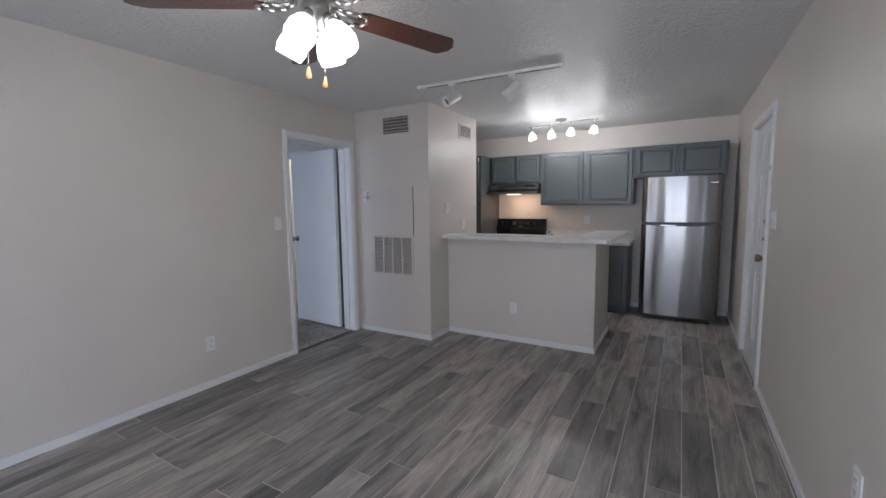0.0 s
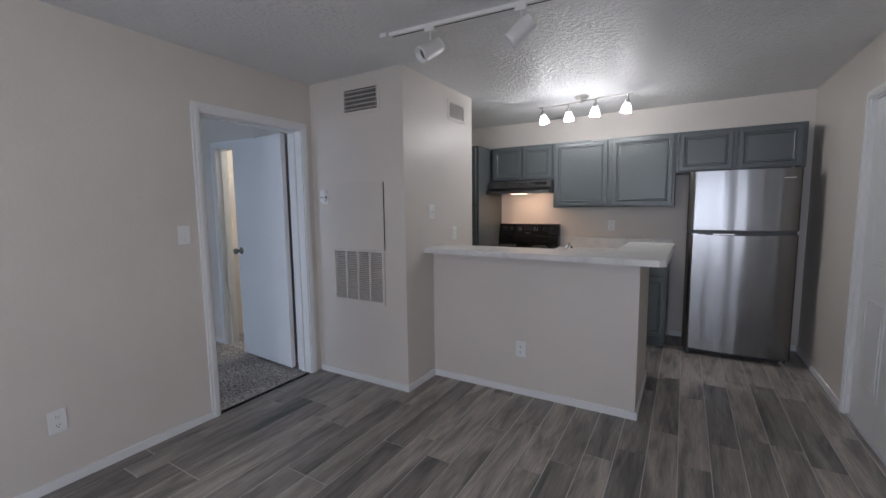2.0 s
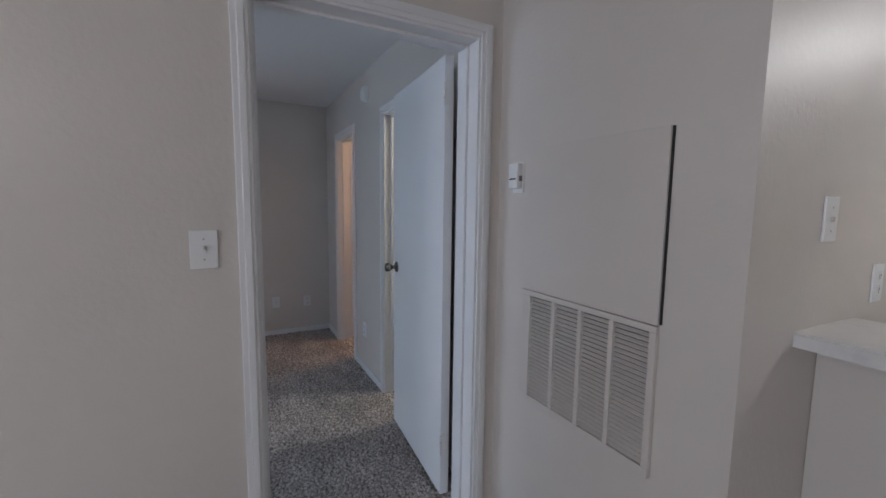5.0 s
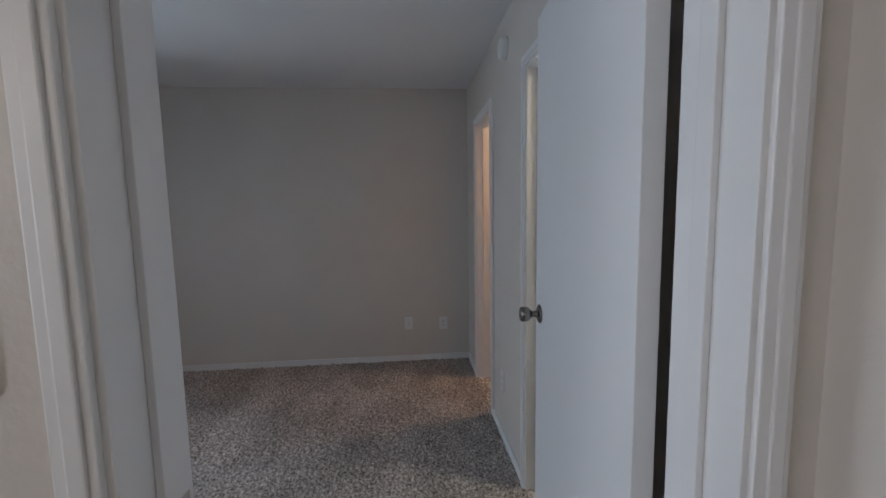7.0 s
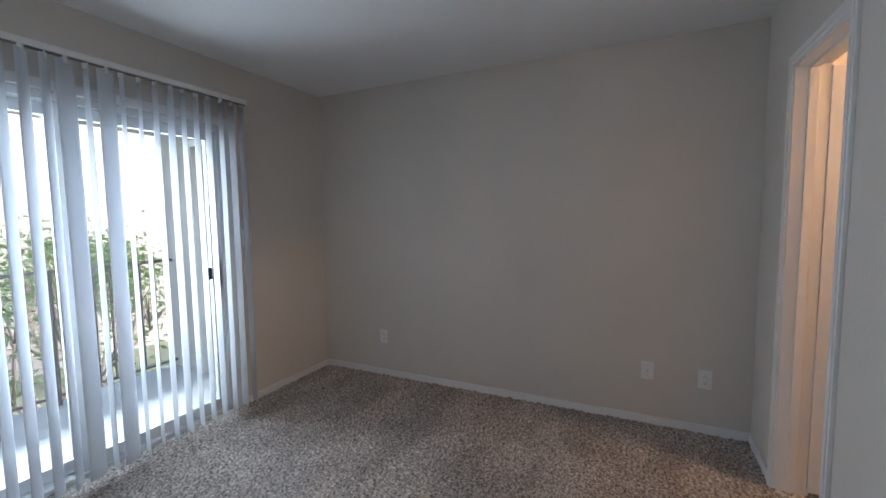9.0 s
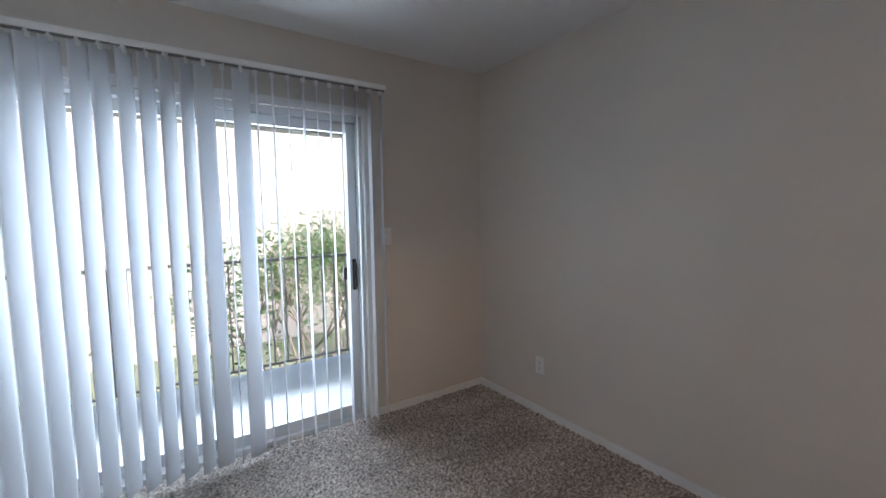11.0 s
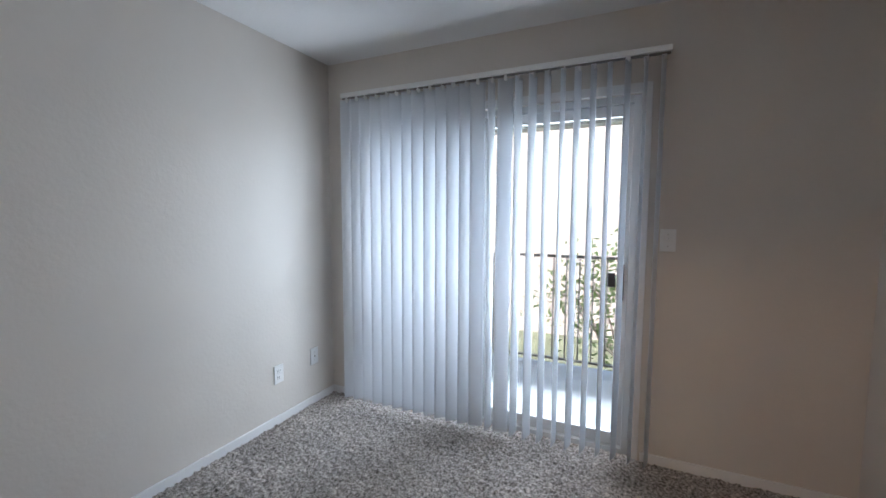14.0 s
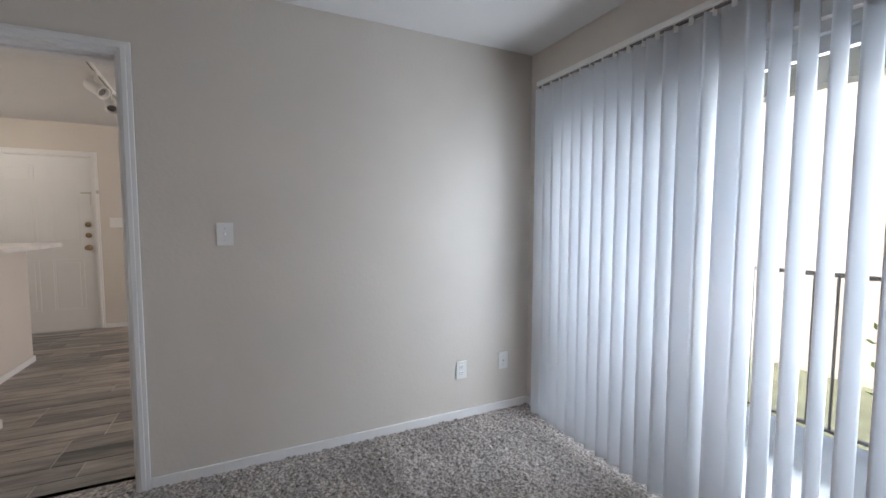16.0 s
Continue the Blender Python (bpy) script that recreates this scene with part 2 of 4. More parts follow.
def lathe(bm, prof, m=Matrix(), seg=24, smooth=True):
    """A turned shape from (radius, height) pairs about the z axis of m."""
    rings = []
    for r, z in prof:
        if r < 1e-5:
            rings.append([bm.verts.new(m @ Vector((0, 0, z)))])
        else:
            rings.append([bm.verts.new(m @ Vector((r * math.cos(a), r * math.sin(a), z))) for a in (2 * math.pi * i / seg for i in range(seg))])
    for a, b in zip(rings, rings[1:]):
        for i in range(seg):
            j = (i + 1) % seg
            q = [a[i % len(a)], a[j % len(a)], b[j % len(b)], b[i % len(b)]]
            q = list(dict.fromkeys(q))
            if len(q) > 2:
                f = bm.faces.new(q)
                f.smooth = smooth
    return bm


def rod(bm, p, q, r, seg=10, r2=None):
    p, q = Vector(p), Vector(q)
    m = Matrix.Translation(p) @ (q - p).to_track_quat("Z", "Y").to_matrix().to_4x4()
    h = (q - p).length
    r2 = r if r2 is None else r2
    return lathe(bm, [(0, 0), (r, 0), (r2, h), (0, h)], m, seg)


def nbm():
    return bmesh.new()


def thing(name, loc, label, category, group="", kind=""):
    ob = new(name)
    ob.empty_display_size = 0.1
    ob.location = loc
    return tagged(ob, label, category, group, kind)


def root_of(ob):
    while ob.parent:
        ob = ob.parent
    return ob


def part(name, bm, material, parent, label="", local=False):
    """Link a bmesh as one mesh under a thing or a part; bm in world metres unless local."""
    if not local:
        bmesh.ops.translate(bm, verts=bm.verts, vec=-root_of(parent).location)
    bmesh.ops.recalc_face_normals(bm, faces=bm.faces)
    me = bpy.data.meshes.new(name)
    bm.to_mesh(me)
    bm.free()
    me.materials.append(material)
    ob = new(name, me)
    ob.parent = parent
    if label:
        tagged(ob, label)
    return ob


def solid(name, bm, material, label, category, kind="", group=""):
    """One top-level mesh, in world metres."""
    bmesh.ops.recalc_face_normals(bm, faces=bm.faces)
    me = bpy.data.meshes.new(name)
    bm.to_mesh(me)
    bm.free()
    me.materials.append(material)
    return tagged(new(name, me), label, category, group, kind)


def wall(name, axis, a0, a1, lo, hi, z1, openings=(), material=None, label="greige painted drywall wall"):
    """A wall whose thickness spans a0..a1 on its axis and whose length runs lo..hi, with openings (from, to, bottom, top)."""
    bm = nbm()

    def put(l0, l1, b, t):
        if l1 - l0 > 1e-4 and t - b > 1e-4:
            if axis == "x":
                box(bm, a0, l0, b, a1, l1, t)
            else:
                box(bm, l0, a0, b, l1, a1, t)
    at = lo
    for l0, l1, b, t in sorted(openings):
        put(at, l0, 0 - 0.02, z1)
        put(l0, l1, -0.02, b)
        put(l0, l1, t, z1)
        at = l1
    put(at, hi, -0.02, z1)
    return solid(name, bm, material or M_WALL, label, "wall", "structure")


CH = 2.40
XR = 3.665          # right wall of the living room
YB = 2.48           # kitchen back wall
YS = -5.3           # living room window wall
BX0, BX1 = -3.155, -0.152
BY0, BY1 = -3.190, -0.010

# ---- walls ----
DO0, DO1, DOT = -0.928, -0.100, 2.035          # bedroom doorway
wall("wall_west_living", "x", BX1, 0.0, YS, YB, CH, [(DO0, DO1, 0, DOT)])
FD0, FD1, FDT = 0.190, 1.14, 2.035             # entry door
wall("wall_east_living", "x", XR, XR + 0.15, YS - 0.15, YB + 0.15, CH, [(FD0, FD1, 0, FDT)])
wall("wall_north_kitchen", "y", YB, YB + 0.15, BX1, XR, CH)
wall("wall_south_living", "y", YS - 0.15, YS, BX1, XR, CH, [(1.7, 3.4, 0.15, 2.05)])
wall("wall_closet_front", "y", 0.0, 0.1, 0.0, 0.935, CH)
wall("wall_closet_side", "x", 0.835, 0.935, 0.1, 1.0, CH)
wall("wall_closet_back", "y", 1.0, 1.10, 0.0, 0.935, CH)
C1A, C1B = -2.703, -2.120                       # closet doorway
C2A, C2B = -1.367, -0.76                        # bathroom doorway
wall("wall_north_bedroom", "y", BY1, BY1 + 0.12, BX0, BX1, CH, [(C1A, C1B, 0, 2.01), (C2A, C2B, 0, 2.01)])
wall("wall_west_bedroom", "x", BX0 - 0.15, BX0, BY0 - 0.15, 1.75, CH)
SL0, SL1, SLT = -2.195, -0.42, 1.97              # sliding door
wall("wall_south_bedroom", "y", BY0 - 0.15, BY0, BX0, BX1 + 0.145, CH, [(SL0, SL1, 0.0, SLT)])
wall("wall_between_closet_and_bath", "x", -1.75, -1.63, BY1 + 0.12, 1.75, CH)
wall("wall_north_bath", "y", 1.75, 1.87, BX0 - 0.15, BX1, CH)

bm = nbm()
box(bm, BX1, YS - 0.15, CH, XR + 0.15, YB + 0.15, CH + 0.12)
solid("ceiling", bm, M_CEIL, "white knockdown-textured drywall ceiling", "ceiling", "structure")
bm = nbm()
box(bm, BX0 - 0.15, BY0 - 0.15, CH, BX1 - 0.002, 1.87, CH + 0.12)
solid("ceiling_bedroom", bm, M_CEIL_BED, "white textured drywall bedroom ceiling", "ceiling", "structure")

# half wall under the bar, boxed round its end
bm = nbm()
box(bm, 0.937, 0.38, -0.02, 2.47, 0.50, 1.04)
box(bm, 2.37, 0.50, -0.02, 2.47, 1.18, 1.04)
solid("half_wall", bm, M_WALL, "greige painted half wall carrying the breakfast bar", "wall", "structure")


def baseboard(name, p, q, side, h=0.052, d=0.013):
    """A baseboard from p to q on a floor line; side: the way it stands off the wall."""
    (x0, y0), (x1, y1) = p, q
    bm = nbm()
    box(bm, min(x0, x0 + side[0] * d, x1, x1 + side[0] * d), min(y0, y0 + side[1] * d, y1, y1 + side[1] * d), -0.005,
        max(x0, x0 + side[0] * d, x1, x1 + side[0] * d), max(y0, y0 + side[1] * d, y1, y1 + side[1] * d), h, 0.004)
    return solid(name, bm, M_TRIM, "white painted wooden baseboard along the wall", "baseboard", "structure")


for i, (p, q, s) in enumerate([
        ((0, YS), (0, DO0 - 0.0455), (1, 0)),
        ((0.02, 0), (0.935, 0), (0, -1)), ((0.935, -0.013), (0.935, 0.38), (1, 0)),
        ((0.948, 0.38), (2.47, 0.38), (0, -1)), ((2.47, 0.367), (2.47, 1.18), (1, 0)),
        ((XR, YS), (XR, FD0 - 0.0455), (-1, 0)), ((XR, FD1 + 0.0455), (XR, YB), (-1, 0)), ((2.6, YB), (XR, YB), (0, -1)),
        ((0, YS), (XR, YS), (0, 1)),
        ((BX0, BY0), (BX0, BY1), (1, 0)), ((BX0 + 0.013, BY0), (SL0 - 0.06, BY0), (0, 1)), ((SL1 + 0.06, BY0), (BX1, BY0), (0, 1)),
        ((BX1, BY0 + 0.013), (BX1, DO0 - 0.0455), (-1, 0)), ((BX0 + 0.013, BY1), (C1A - 0.0455, BY1), (0, -1)),
        ((C1B + 0.0455, BY1), (C2A - 0.0455, BY1), (0, -1)), ((-3.1, 1.75), (-1.75, 1.75), (0, -1)), ((-1.75, 0.14), (-1.75, 1.74), (-1, 0))]):
    baseboard("baseboard_%d" % (i + 1), p, q, s)


def doorway(name, axis, face0, face1, lo, hi, top, label, stop=None, w=0.051):
    """Casing on both faces of a wall, jambs and head; face0 < face1 on the axis."""
    root = thing(name, ((face0 + face1) / 2, (lo + hi) / 2, 0) if axis == "x" else ((lo + hi) / 2, (face0 + face1) / 2, 0), label, "door frame", kind="structure")

    def b(bm, a0, l0, z0, a1, l1, z1, bev=0.0):
        return box(bm, a0, l0, z0, a1, l1, z1, bev) if axis == "x" else box(bm, l0, a0, z0, l1, a1, z1, bev)
    for f, s in ((face0, -1), (face1, 1)):
        for l0, l1, rl in ((lo - w + 0.006, lo + 0.006, lo + 0.003), (hi - 0.006, hi + w - 0.006, hi - 0.003)):
            bm = nbm()
            b(bm, f, l0, -0.004, f + s * 0.014, l1, top + w - 0.006, 0.003)
            inner = (l0 + l1) / 2
            b(bm, f + s * 0.012, inner - 0.008, -0.004, f + s * 0.019, inner + 0.014, top + w * 0.55, 0.003)
            part("casing", bm, M_TRIM, root)
        bm = nbm()
        b(bm, f, lo + 0.0065, top - 0.006, f + s * 0.0138, hi - 0.0065, top + w - 0.006, 0.003)
        b(bm, f + s * 0.012, lo - 0.012, top + 0.012, f + s * 0.0188, hi + 0.012, top + 0.034, 0.003)
        part("head_casing", bm, M_TRIM, root)
    for l0, l1 in ((lo - 0.001, lo + 0.016), (hi - 0.016, hi + 0.001)):
        bm = nbm()
        b(bm, face0 - 0.004, l0, -0.004, face1 + 0.004, l1, top, 0.002)
        if stop:
            m = lo + 0.016 if l0 < (lo + hi) / 2 else hi - 0.028
            b(bm, stop[0], m, -0.004, stop[1], m + 0.012, top - 0.016, 0.002)
        part("jamb", bm, M_TRIM, root)
    bm = nbm()
    b(bm, face0 - 0.004, lo + 0.017, top - 0.016, face1 + 0.004, hi - 0.017, top + 0.001, 0.002)
    if stop:
        b(bm, stop[0], lo + 0.03, top - 0.028, stop[1], hi - 0.03, top - 0.0165, 0.002)
    part("head_jamb", bm, M_TRIM, root)
    return root


bd = doorway("bedroom_doorway", "x", BX1, 0.0, DO0, DO1, DOT, "white painted wooden door frame between living room and bedroom", (-0.10, -0.065))
bm = nbm()
box(bm, -0.142, DO0 + 0.0158, 0.90, -0.106, DO0 + 0.0185, 0.96, 0.001)
box(bm, -0.131, DO0 + 0.0186, 0.915, -0.117, DO0 + 0.0192, 0.945)
part("strike_plate", bm, M_NICKEL, bd, "worn nickel strike plate")
doorway("closet_doorway", "y", BY1, BY1 + 0.12, C1A, C1B, 2.01, "white painted door frame of the lit closet", (BY1 + 0.045, BY1 + 0.08))
doorway("bathroom_doorway", "y", BY1, BY1 + 0.12, C2A, C2B, 2.01, "white painted door frame of the lit bathroom", (BY1 + 0.045, BY1 + 0.08))
doorway("entry_doorway", "x", XR, XR + 0.15, FD0, FD1, FDT, "white painted door frame round the entry door", (XR + 0.062, XR + 0.09))


def knob(bm, p, d, s=1.0):
    """A round door knob at p standing out along d."""
    m = Matrix.Translation(p) @ Vector(d).to_track_quat("Z", "Y").to_matrix().to_4x4() @ Matrix.Scale(s, 4)
    return lathe(bm, [(0, 0), (0.033, 0), (0.033, 0.004), (0.026, 0.009), (0.012, 0.012), (0.011, 0.028), (0.016, 0.034), (0.024, 0.042),
                      (0.0265, 0.052), (0.0255, 0.066), (0.021, 0.070), (0.010, 0.070), (0.008, 0.068), (0, 0.068)], m, 28)


def flush_door(name, hinge, width, height, angle, label, thick=0.035, knob_at=0.06, metal=None, hinges=True):
    """A flat slab door; it lies along +x of its own frame from the hinge, turned by angle degrees."""
    ob = new(name)
    ob.matrix_world = pose(hinge[0], hinge[1], hinge[2], 0, 0, angle)
    tagged(ob, label, "door")
    bm = nbm()
    box(bm, 0, 0, 0.012, width, thick, height, 0.002)
    part("leaf", bm, M_DOOR, ob, local=True)
    for s, y in ((-1, 0), (1, thick)):
        bm = nbm()
        knob(bm, Vector((width - knob_at, y, 1.0)), (0, s, 0))
        part("door_knob", bm, metal or M_KNOB, ob, "dark worn nickel door knob", local=True)
    bm = nbm()
    box(bm, width - 0.0005, 0.006, 0.945, width + 0.002, thick - 0.006, 1.055, 0.0005)
    rod(bm, (width, thick / 2, 1.0), (width + 0.009, thick / 2, 1.0), 0.008)
    part("latch", bm, metal or M_NICKEL, ob, local=True)
    if hinges:
        for z in (0.22, 1.80):
            bm = nbm()
            for k in range(3):
                rod(bm, (-0.006, thick + 0.004, z + k * 0.03), (-0.006, thick + 0.004, z + k * 0.03 + 0.028), 0.006)
            box(bm, -0.004, thick - 0.028, z, -0.0005, thick + 0.002, z + 0.09)
            part("hinge", bm, M_TRIM, ob, "white painted door hinge", local=True)
    return ob


# the bedroom door stands open a little past a right angle
flush_door("bedroom_door", (BX1 - 0.036, -0.116, 0.012), 0.752, 2.005, 180 - 4.5, "flat white bedroom door standing wide open", 0.042)
flush_door("closet_door", (C1A + 0.022, BY1 + 0.125, 0.012), 0.51, 1.97, 90, "flat white closet door opened into the closet")
flush_door("bathroom_door", (C2B - 0.022, BY1 + 0.125, 0.012), 0.56, 1.97, 92, "flat white bathroom door opened into the bathroom")

# ---- entry door ----
ed = thing("entry_door", (XR + 0.04, (FD0 + FD1) / 2, 0), "closed white six-panel entry door", "door")
bm = nbm()
box(bm, XR + 0.02, FD0 + 0.018, 0.012, XR + 0.058, FD1 - 0.018, FDT - 0.018, 0.002)
part("leaf", bm, M_DOOR, ed)
dc = (FD0 + FD1) / 2
for y0, y1 in ((FD0 + 0.13, dc - 0.055), (dc + 0.055, FD1 - 0.13)):
    for z0, z1 in ((0.24, 0.84), (1.02, 1.60), (1.71, 1.92)):
        bm = nbm()
        for k0, k1, dx in ((0.0, 0.012, 0.005), (0.012, 0.03, 0.0025)):
            for a in ((y0 + k0, z0 + k0, y1 - k0, z0 + k1), (y0 + k0, z1 - k1, y1 - k0, z1 - k0), (y0 + k0, z0 + k1, y0 + k1, z1 - k1), (y1 - k1, z0 + k1, y1 - k0, z1 - k1)):
                box(bm, XR + 0.021, a[0], a[1], XR + 0.02 - dx, a[2], a[3], 0.0012)
        box(bm, XR + 0.021, y0 + 0.04, z0 + 0.04, XR + 0.0145, y1 - 0.04, z1 - 0.04, 0.003)
        part("panel", bm, M_DOOR, ed)
bm = nbm()
knob(bm, Vector((XR + 0.02, FD0 + 0.075, 0.97)), (-1, 0, 0), 1.05)
part("door_knob", bm, M_BRASS, ed, "aged brass door knob")
for z in (1.115, 1.24):
    bm = nbm()
    m = Matrix.Translation((XR + 0.02, FD0 + 0.075, z)) @ Vector((-1, 0, 0)).to_track_quat("Z", "Y").to_matrix().to_4x4()
    lathe(bm, [(0, 0), (0.031, 0), (0.031, 0.006), (0.026, 0.016), (0.018, 0.02), (0, 0.02)], m)
    box(bm, XR - 0.018, FD0 + 0.071, z - 0.015, XR + 0.002, FD0 + 0.079, z + 0.015, 0.002)
    part("deadbolt", bm, M_BRASS, ed, "aged brass deadbolt with thumb turn")
bm = nbm()
box(bm, XR + 0.014, FD0 + 0.03, 1.60, XR + 0.0195, FD0 + 0.13, 1.618, 0.001)
for k in range(9):
    lathe(bm, [(0, 0), (0.004, 0.003), (0.004, 0.010), (0, 0.013)], pose(XR + 0.010, FD0 + 0.04, 1.47 + k * 0.014), 8)
box(bm, XR - 0.019, FD0 - 0.05, 1.60, XR - 0.013, FD0 - 0.02, 1.64, 0.001)
part("chain_lock", bm, M_NICKEL, ed, "nickel security chain lock")
bm = nbm()
box(bm, XR + 0.002, FD0 + 0.017, 0.0, XR + 0.10, FD1 - 0.017, 0.012, 0.003)
solid("threshold", bm, M_ALU, "pale metal threshold under the entry door", "threshold", "structure")

# ---- wall plates ----


def plate_thing(name, p, d, kind, label, category, group):
    """A wall plate at p facing d: 'outlet', 'switch', 'jack' or 'triple'."""
    ob = new(name)
    d = Vector(d)
    ob.matrix_world = Matrix.Translation(p) @ Matrix((Vector((0, 0, 1)).cross(d), (0, 0, 1), d)).transposed().to_4x4()
    tagged(ob, label, category, group)
    w = 0.078 if kind == "triple" else 0.037
    bm = nbm()
    box(bm, -w, -0.058, 0, w, 0.058, 0.007, 0.003)
    part("plate", bm, M_PLATE, ob, local=True)
    if kind == "outlet":
        for s in (-0.021, 0.021):
            bm = nbm()
            box(bm, -0.016, s - 0.013, 0.005, 0.016, s + 0.013, 0.009, 0.0025)
            r = part("receptacle", bm, M_PLATE, ob, local=True)
            bm = nbm()
            for x in (-0.006, 0.006):
                box(bm, x - 0.001, s - 0.002, 0.008, x + 0.001, s + 0.007, 0.0094)
            rod(bm, (0, s - 0.007, 0.008), (0, s - 0.007, 0.0094), 0.0025, 8)
            part("slots", bm, M_DARK, r, local=True)
    elif kind == "jack":
        bm = nbm()
        rod(bm, (0, 0, 0.006), (0, 0, 0.012), 0.006, 12)
        part("socket", bm, M_NICKEL, ob, local=True)
    elif kind in ("switch", "triple"):
        for x in ((0,) if kind == "switch" else (-0.046, 0, 0.046)):
            bm = nbm()
            box(bm, x - 0.006, -0.013, 0.006, x + 0.006, 0.013, 0.0085, 0.001)
            rod(bm, (x, 0.0, 0.007), (x, 0.008, 0.020), 0.0045, 8, 0.0035)
            part("toggle", bm, M_PLATE, ob, local=True)
    if kind != "outlet":
        for s in (-0.03, 0.03):
            bm = nbm()
            rod(bm, (0, s, 0.006), (0, s, 0.008), 0.003, 8)
            part("screw", bm, M_NICKEL, ob, local=True)
    return ob


OUT = "white plastic duplex outlet on the %s wall"
for p, d, k, lab in [
        ((0, -1.743, 0.345), (1, 0, 0), "outlet", OUT % "living room"),
        ((1.69, 0.38, 0.345), (0, -1, 0), "outlet", OUT % "bar's half"),
        ((XR, -1.75, 0.45), (-1, 0, 0), "outlet", OUT % "entry"),
        ((1.99, YB, 1.17), (0, -1, 0), "outlet", OUT % "kitchen back"),
        ((0.935, 0.732, 1.168), (1, 0, 0), "outlet", OUT % "closet side"),
        ((0.935, 0.365, 1.361), (1, 0, 0), "jack", "white plastic phone jack plate on the closet side wall"),
        ((BX0, -0.249, 0.337), (1, 0, 0), "outlet", OUT % "bedroom"),
        ((BX0, -0.563, 0.348), (1, 0, 0), "jack", "white plastic cable jack plate low on the bedroom wall"),
        ((BX0, -2.57, 0.335), (1, 0, 0), "outlet", OUT % "bedroom"),
        ((BX1, -2.659, 0.32), (-1, 0, 0), "outlet", OUT % "bedroom"),
        ((BX1, -2.981, 0.338), (-1, 0, 0), "jack", "white plastic cable jack plate low in the bedroom corner"),
        ((-1.831, BY1, 0.349), (0, -1, 0), "outlet", OUT % "bedroom"),
        ((0, -1.064, 1.245), (1, 0, 0), "switch", "white toggle light switch beside the bedroom doorway"),
        ((BX1, -1.322, 1.22), (-1, 0, 0), "switch", "white toggle light switch beside the bedroom doorway"),
        ((-2.343, BY0, 1.212), (0, 1, 0), "switch", "white toggle light switch beside the sliding door"),
        ((XR, -0.02, 1.262), (-1, 0, 0), "triple", "white three-gang toggle switch beside the entry door")]:
    nm = {"outlet": "outlet", "jack": "jack_plate", "switch": "light_switch", "triple": "light_switch"}[k]
    plate_thing(nm, p, d, k, lab, "outlet" if k == "outlet" else "jack" if k == "jack" else "switch", nm + "s on the walls")

# ---- closet face: thermostat, return grille, vents ----
th = thing("thermostat", (0.13, 0, 1.49), "white plastic wall thermostat beside the return panel", "thermostat")
bm = nbm()
box(bm, 0.098, -0.006, 1.435, 0.162, 0, 1.55, 0.002)
part("base_plate", bm, M_PLATE, th)
bm = nbm()
box(bm, 0.102, -0.032, 1.45, 0.158, -0.006, 1.545, 0.006)
part("cover", bm, M_PLATE, th)
bm = nbm()
box(bm, 0.112, -0.0335, 1.484, 0.148, -0.031, 1.489)
part("scale", bm, M_BLACKP, th)
bm = nbm()
box(bm, 0.157, -0.024, 1.478, 0.164, -0.012, 1.498, 0.002)
part("lever", bm, M_FILTER, th)

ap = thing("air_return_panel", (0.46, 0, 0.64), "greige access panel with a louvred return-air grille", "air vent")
bm = nbm()
box(bm, 0.185, -0.012, 1.075, 0.742, -0.001, 1.592, 0.002)
part("access_panel", bm, M_WALL, ap)
bm = nbm()
for a in ((0.185, 0.645, 0.742, 0.672), (0.185, 1.055, 0.742, 1.073), (0.185, 0.672, 0.236, 1.055), (0.722, 0.672, 0.742, 1.055)):
    box(bm, a[0], -0.016, a[1], a[2], -0.001, a[3], 0.002)
part("grille_frame", bm, M_WALL, ap)
# solid dark strip, painting the shade in the gap beside the panel
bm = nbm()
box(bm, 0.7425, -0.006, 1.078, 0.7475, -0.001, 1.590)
part("panel_gap_shade", bm, M_DARK, ap, "dark strip painted for the shaded gap along the panel's edge")
bm = nbm()
box(bm, 0.237, -0.004, 0.673, 0.721, -0.002, 1.054)
part("filter", bm, M_FILTER, ap, "dusty grey air filter")
for x in (0.357, 0.478, 0.599):
    bm = nbm()
    box(bm, x - 0.008, -0.0165, 0.673, x + 0.008, -0.004, 1.054, 0.001)
    part("mullion", bm, M_WALL, ap)
for xa, xb in ((0.237, 0.348), (0.366, 0.469), (0.487, 0.590), (0.608, 0.721)):
    sl = None
    for k in range(26):
        z = 0.68 + k * 0.0145
        if sl is None:
            bm = nbm()
            vs = [bm.verts.new(v) for v in ((xa, -0.015, z), (xb, -0.015, z), (xb, -0.0055, z + 0.0055), (xa, -0.0055, z + 0.0055),
                                            (xa, -0.0145, z - 0.002), (xb, -0.0145, z - 0.002), (xb, -0.005, z + 0.0035), (xa, -0.005, z + 0.0035))]
            for q in ((0, 1, 2, 3), (4, 7, 6, 5), (0, 4, 5, 1), (3, 2, 6, 7), (0, 3, 7, 4), (1, 5, 6, 2)):
                bm.faces.new([vs[i] for i in q])
            sl = part("slat", bm, M_WALL, ap)
        else:
            o = new("slat", sl.data)
            o.parent = ap
            o.location = (0, 0, k * 0.0145)


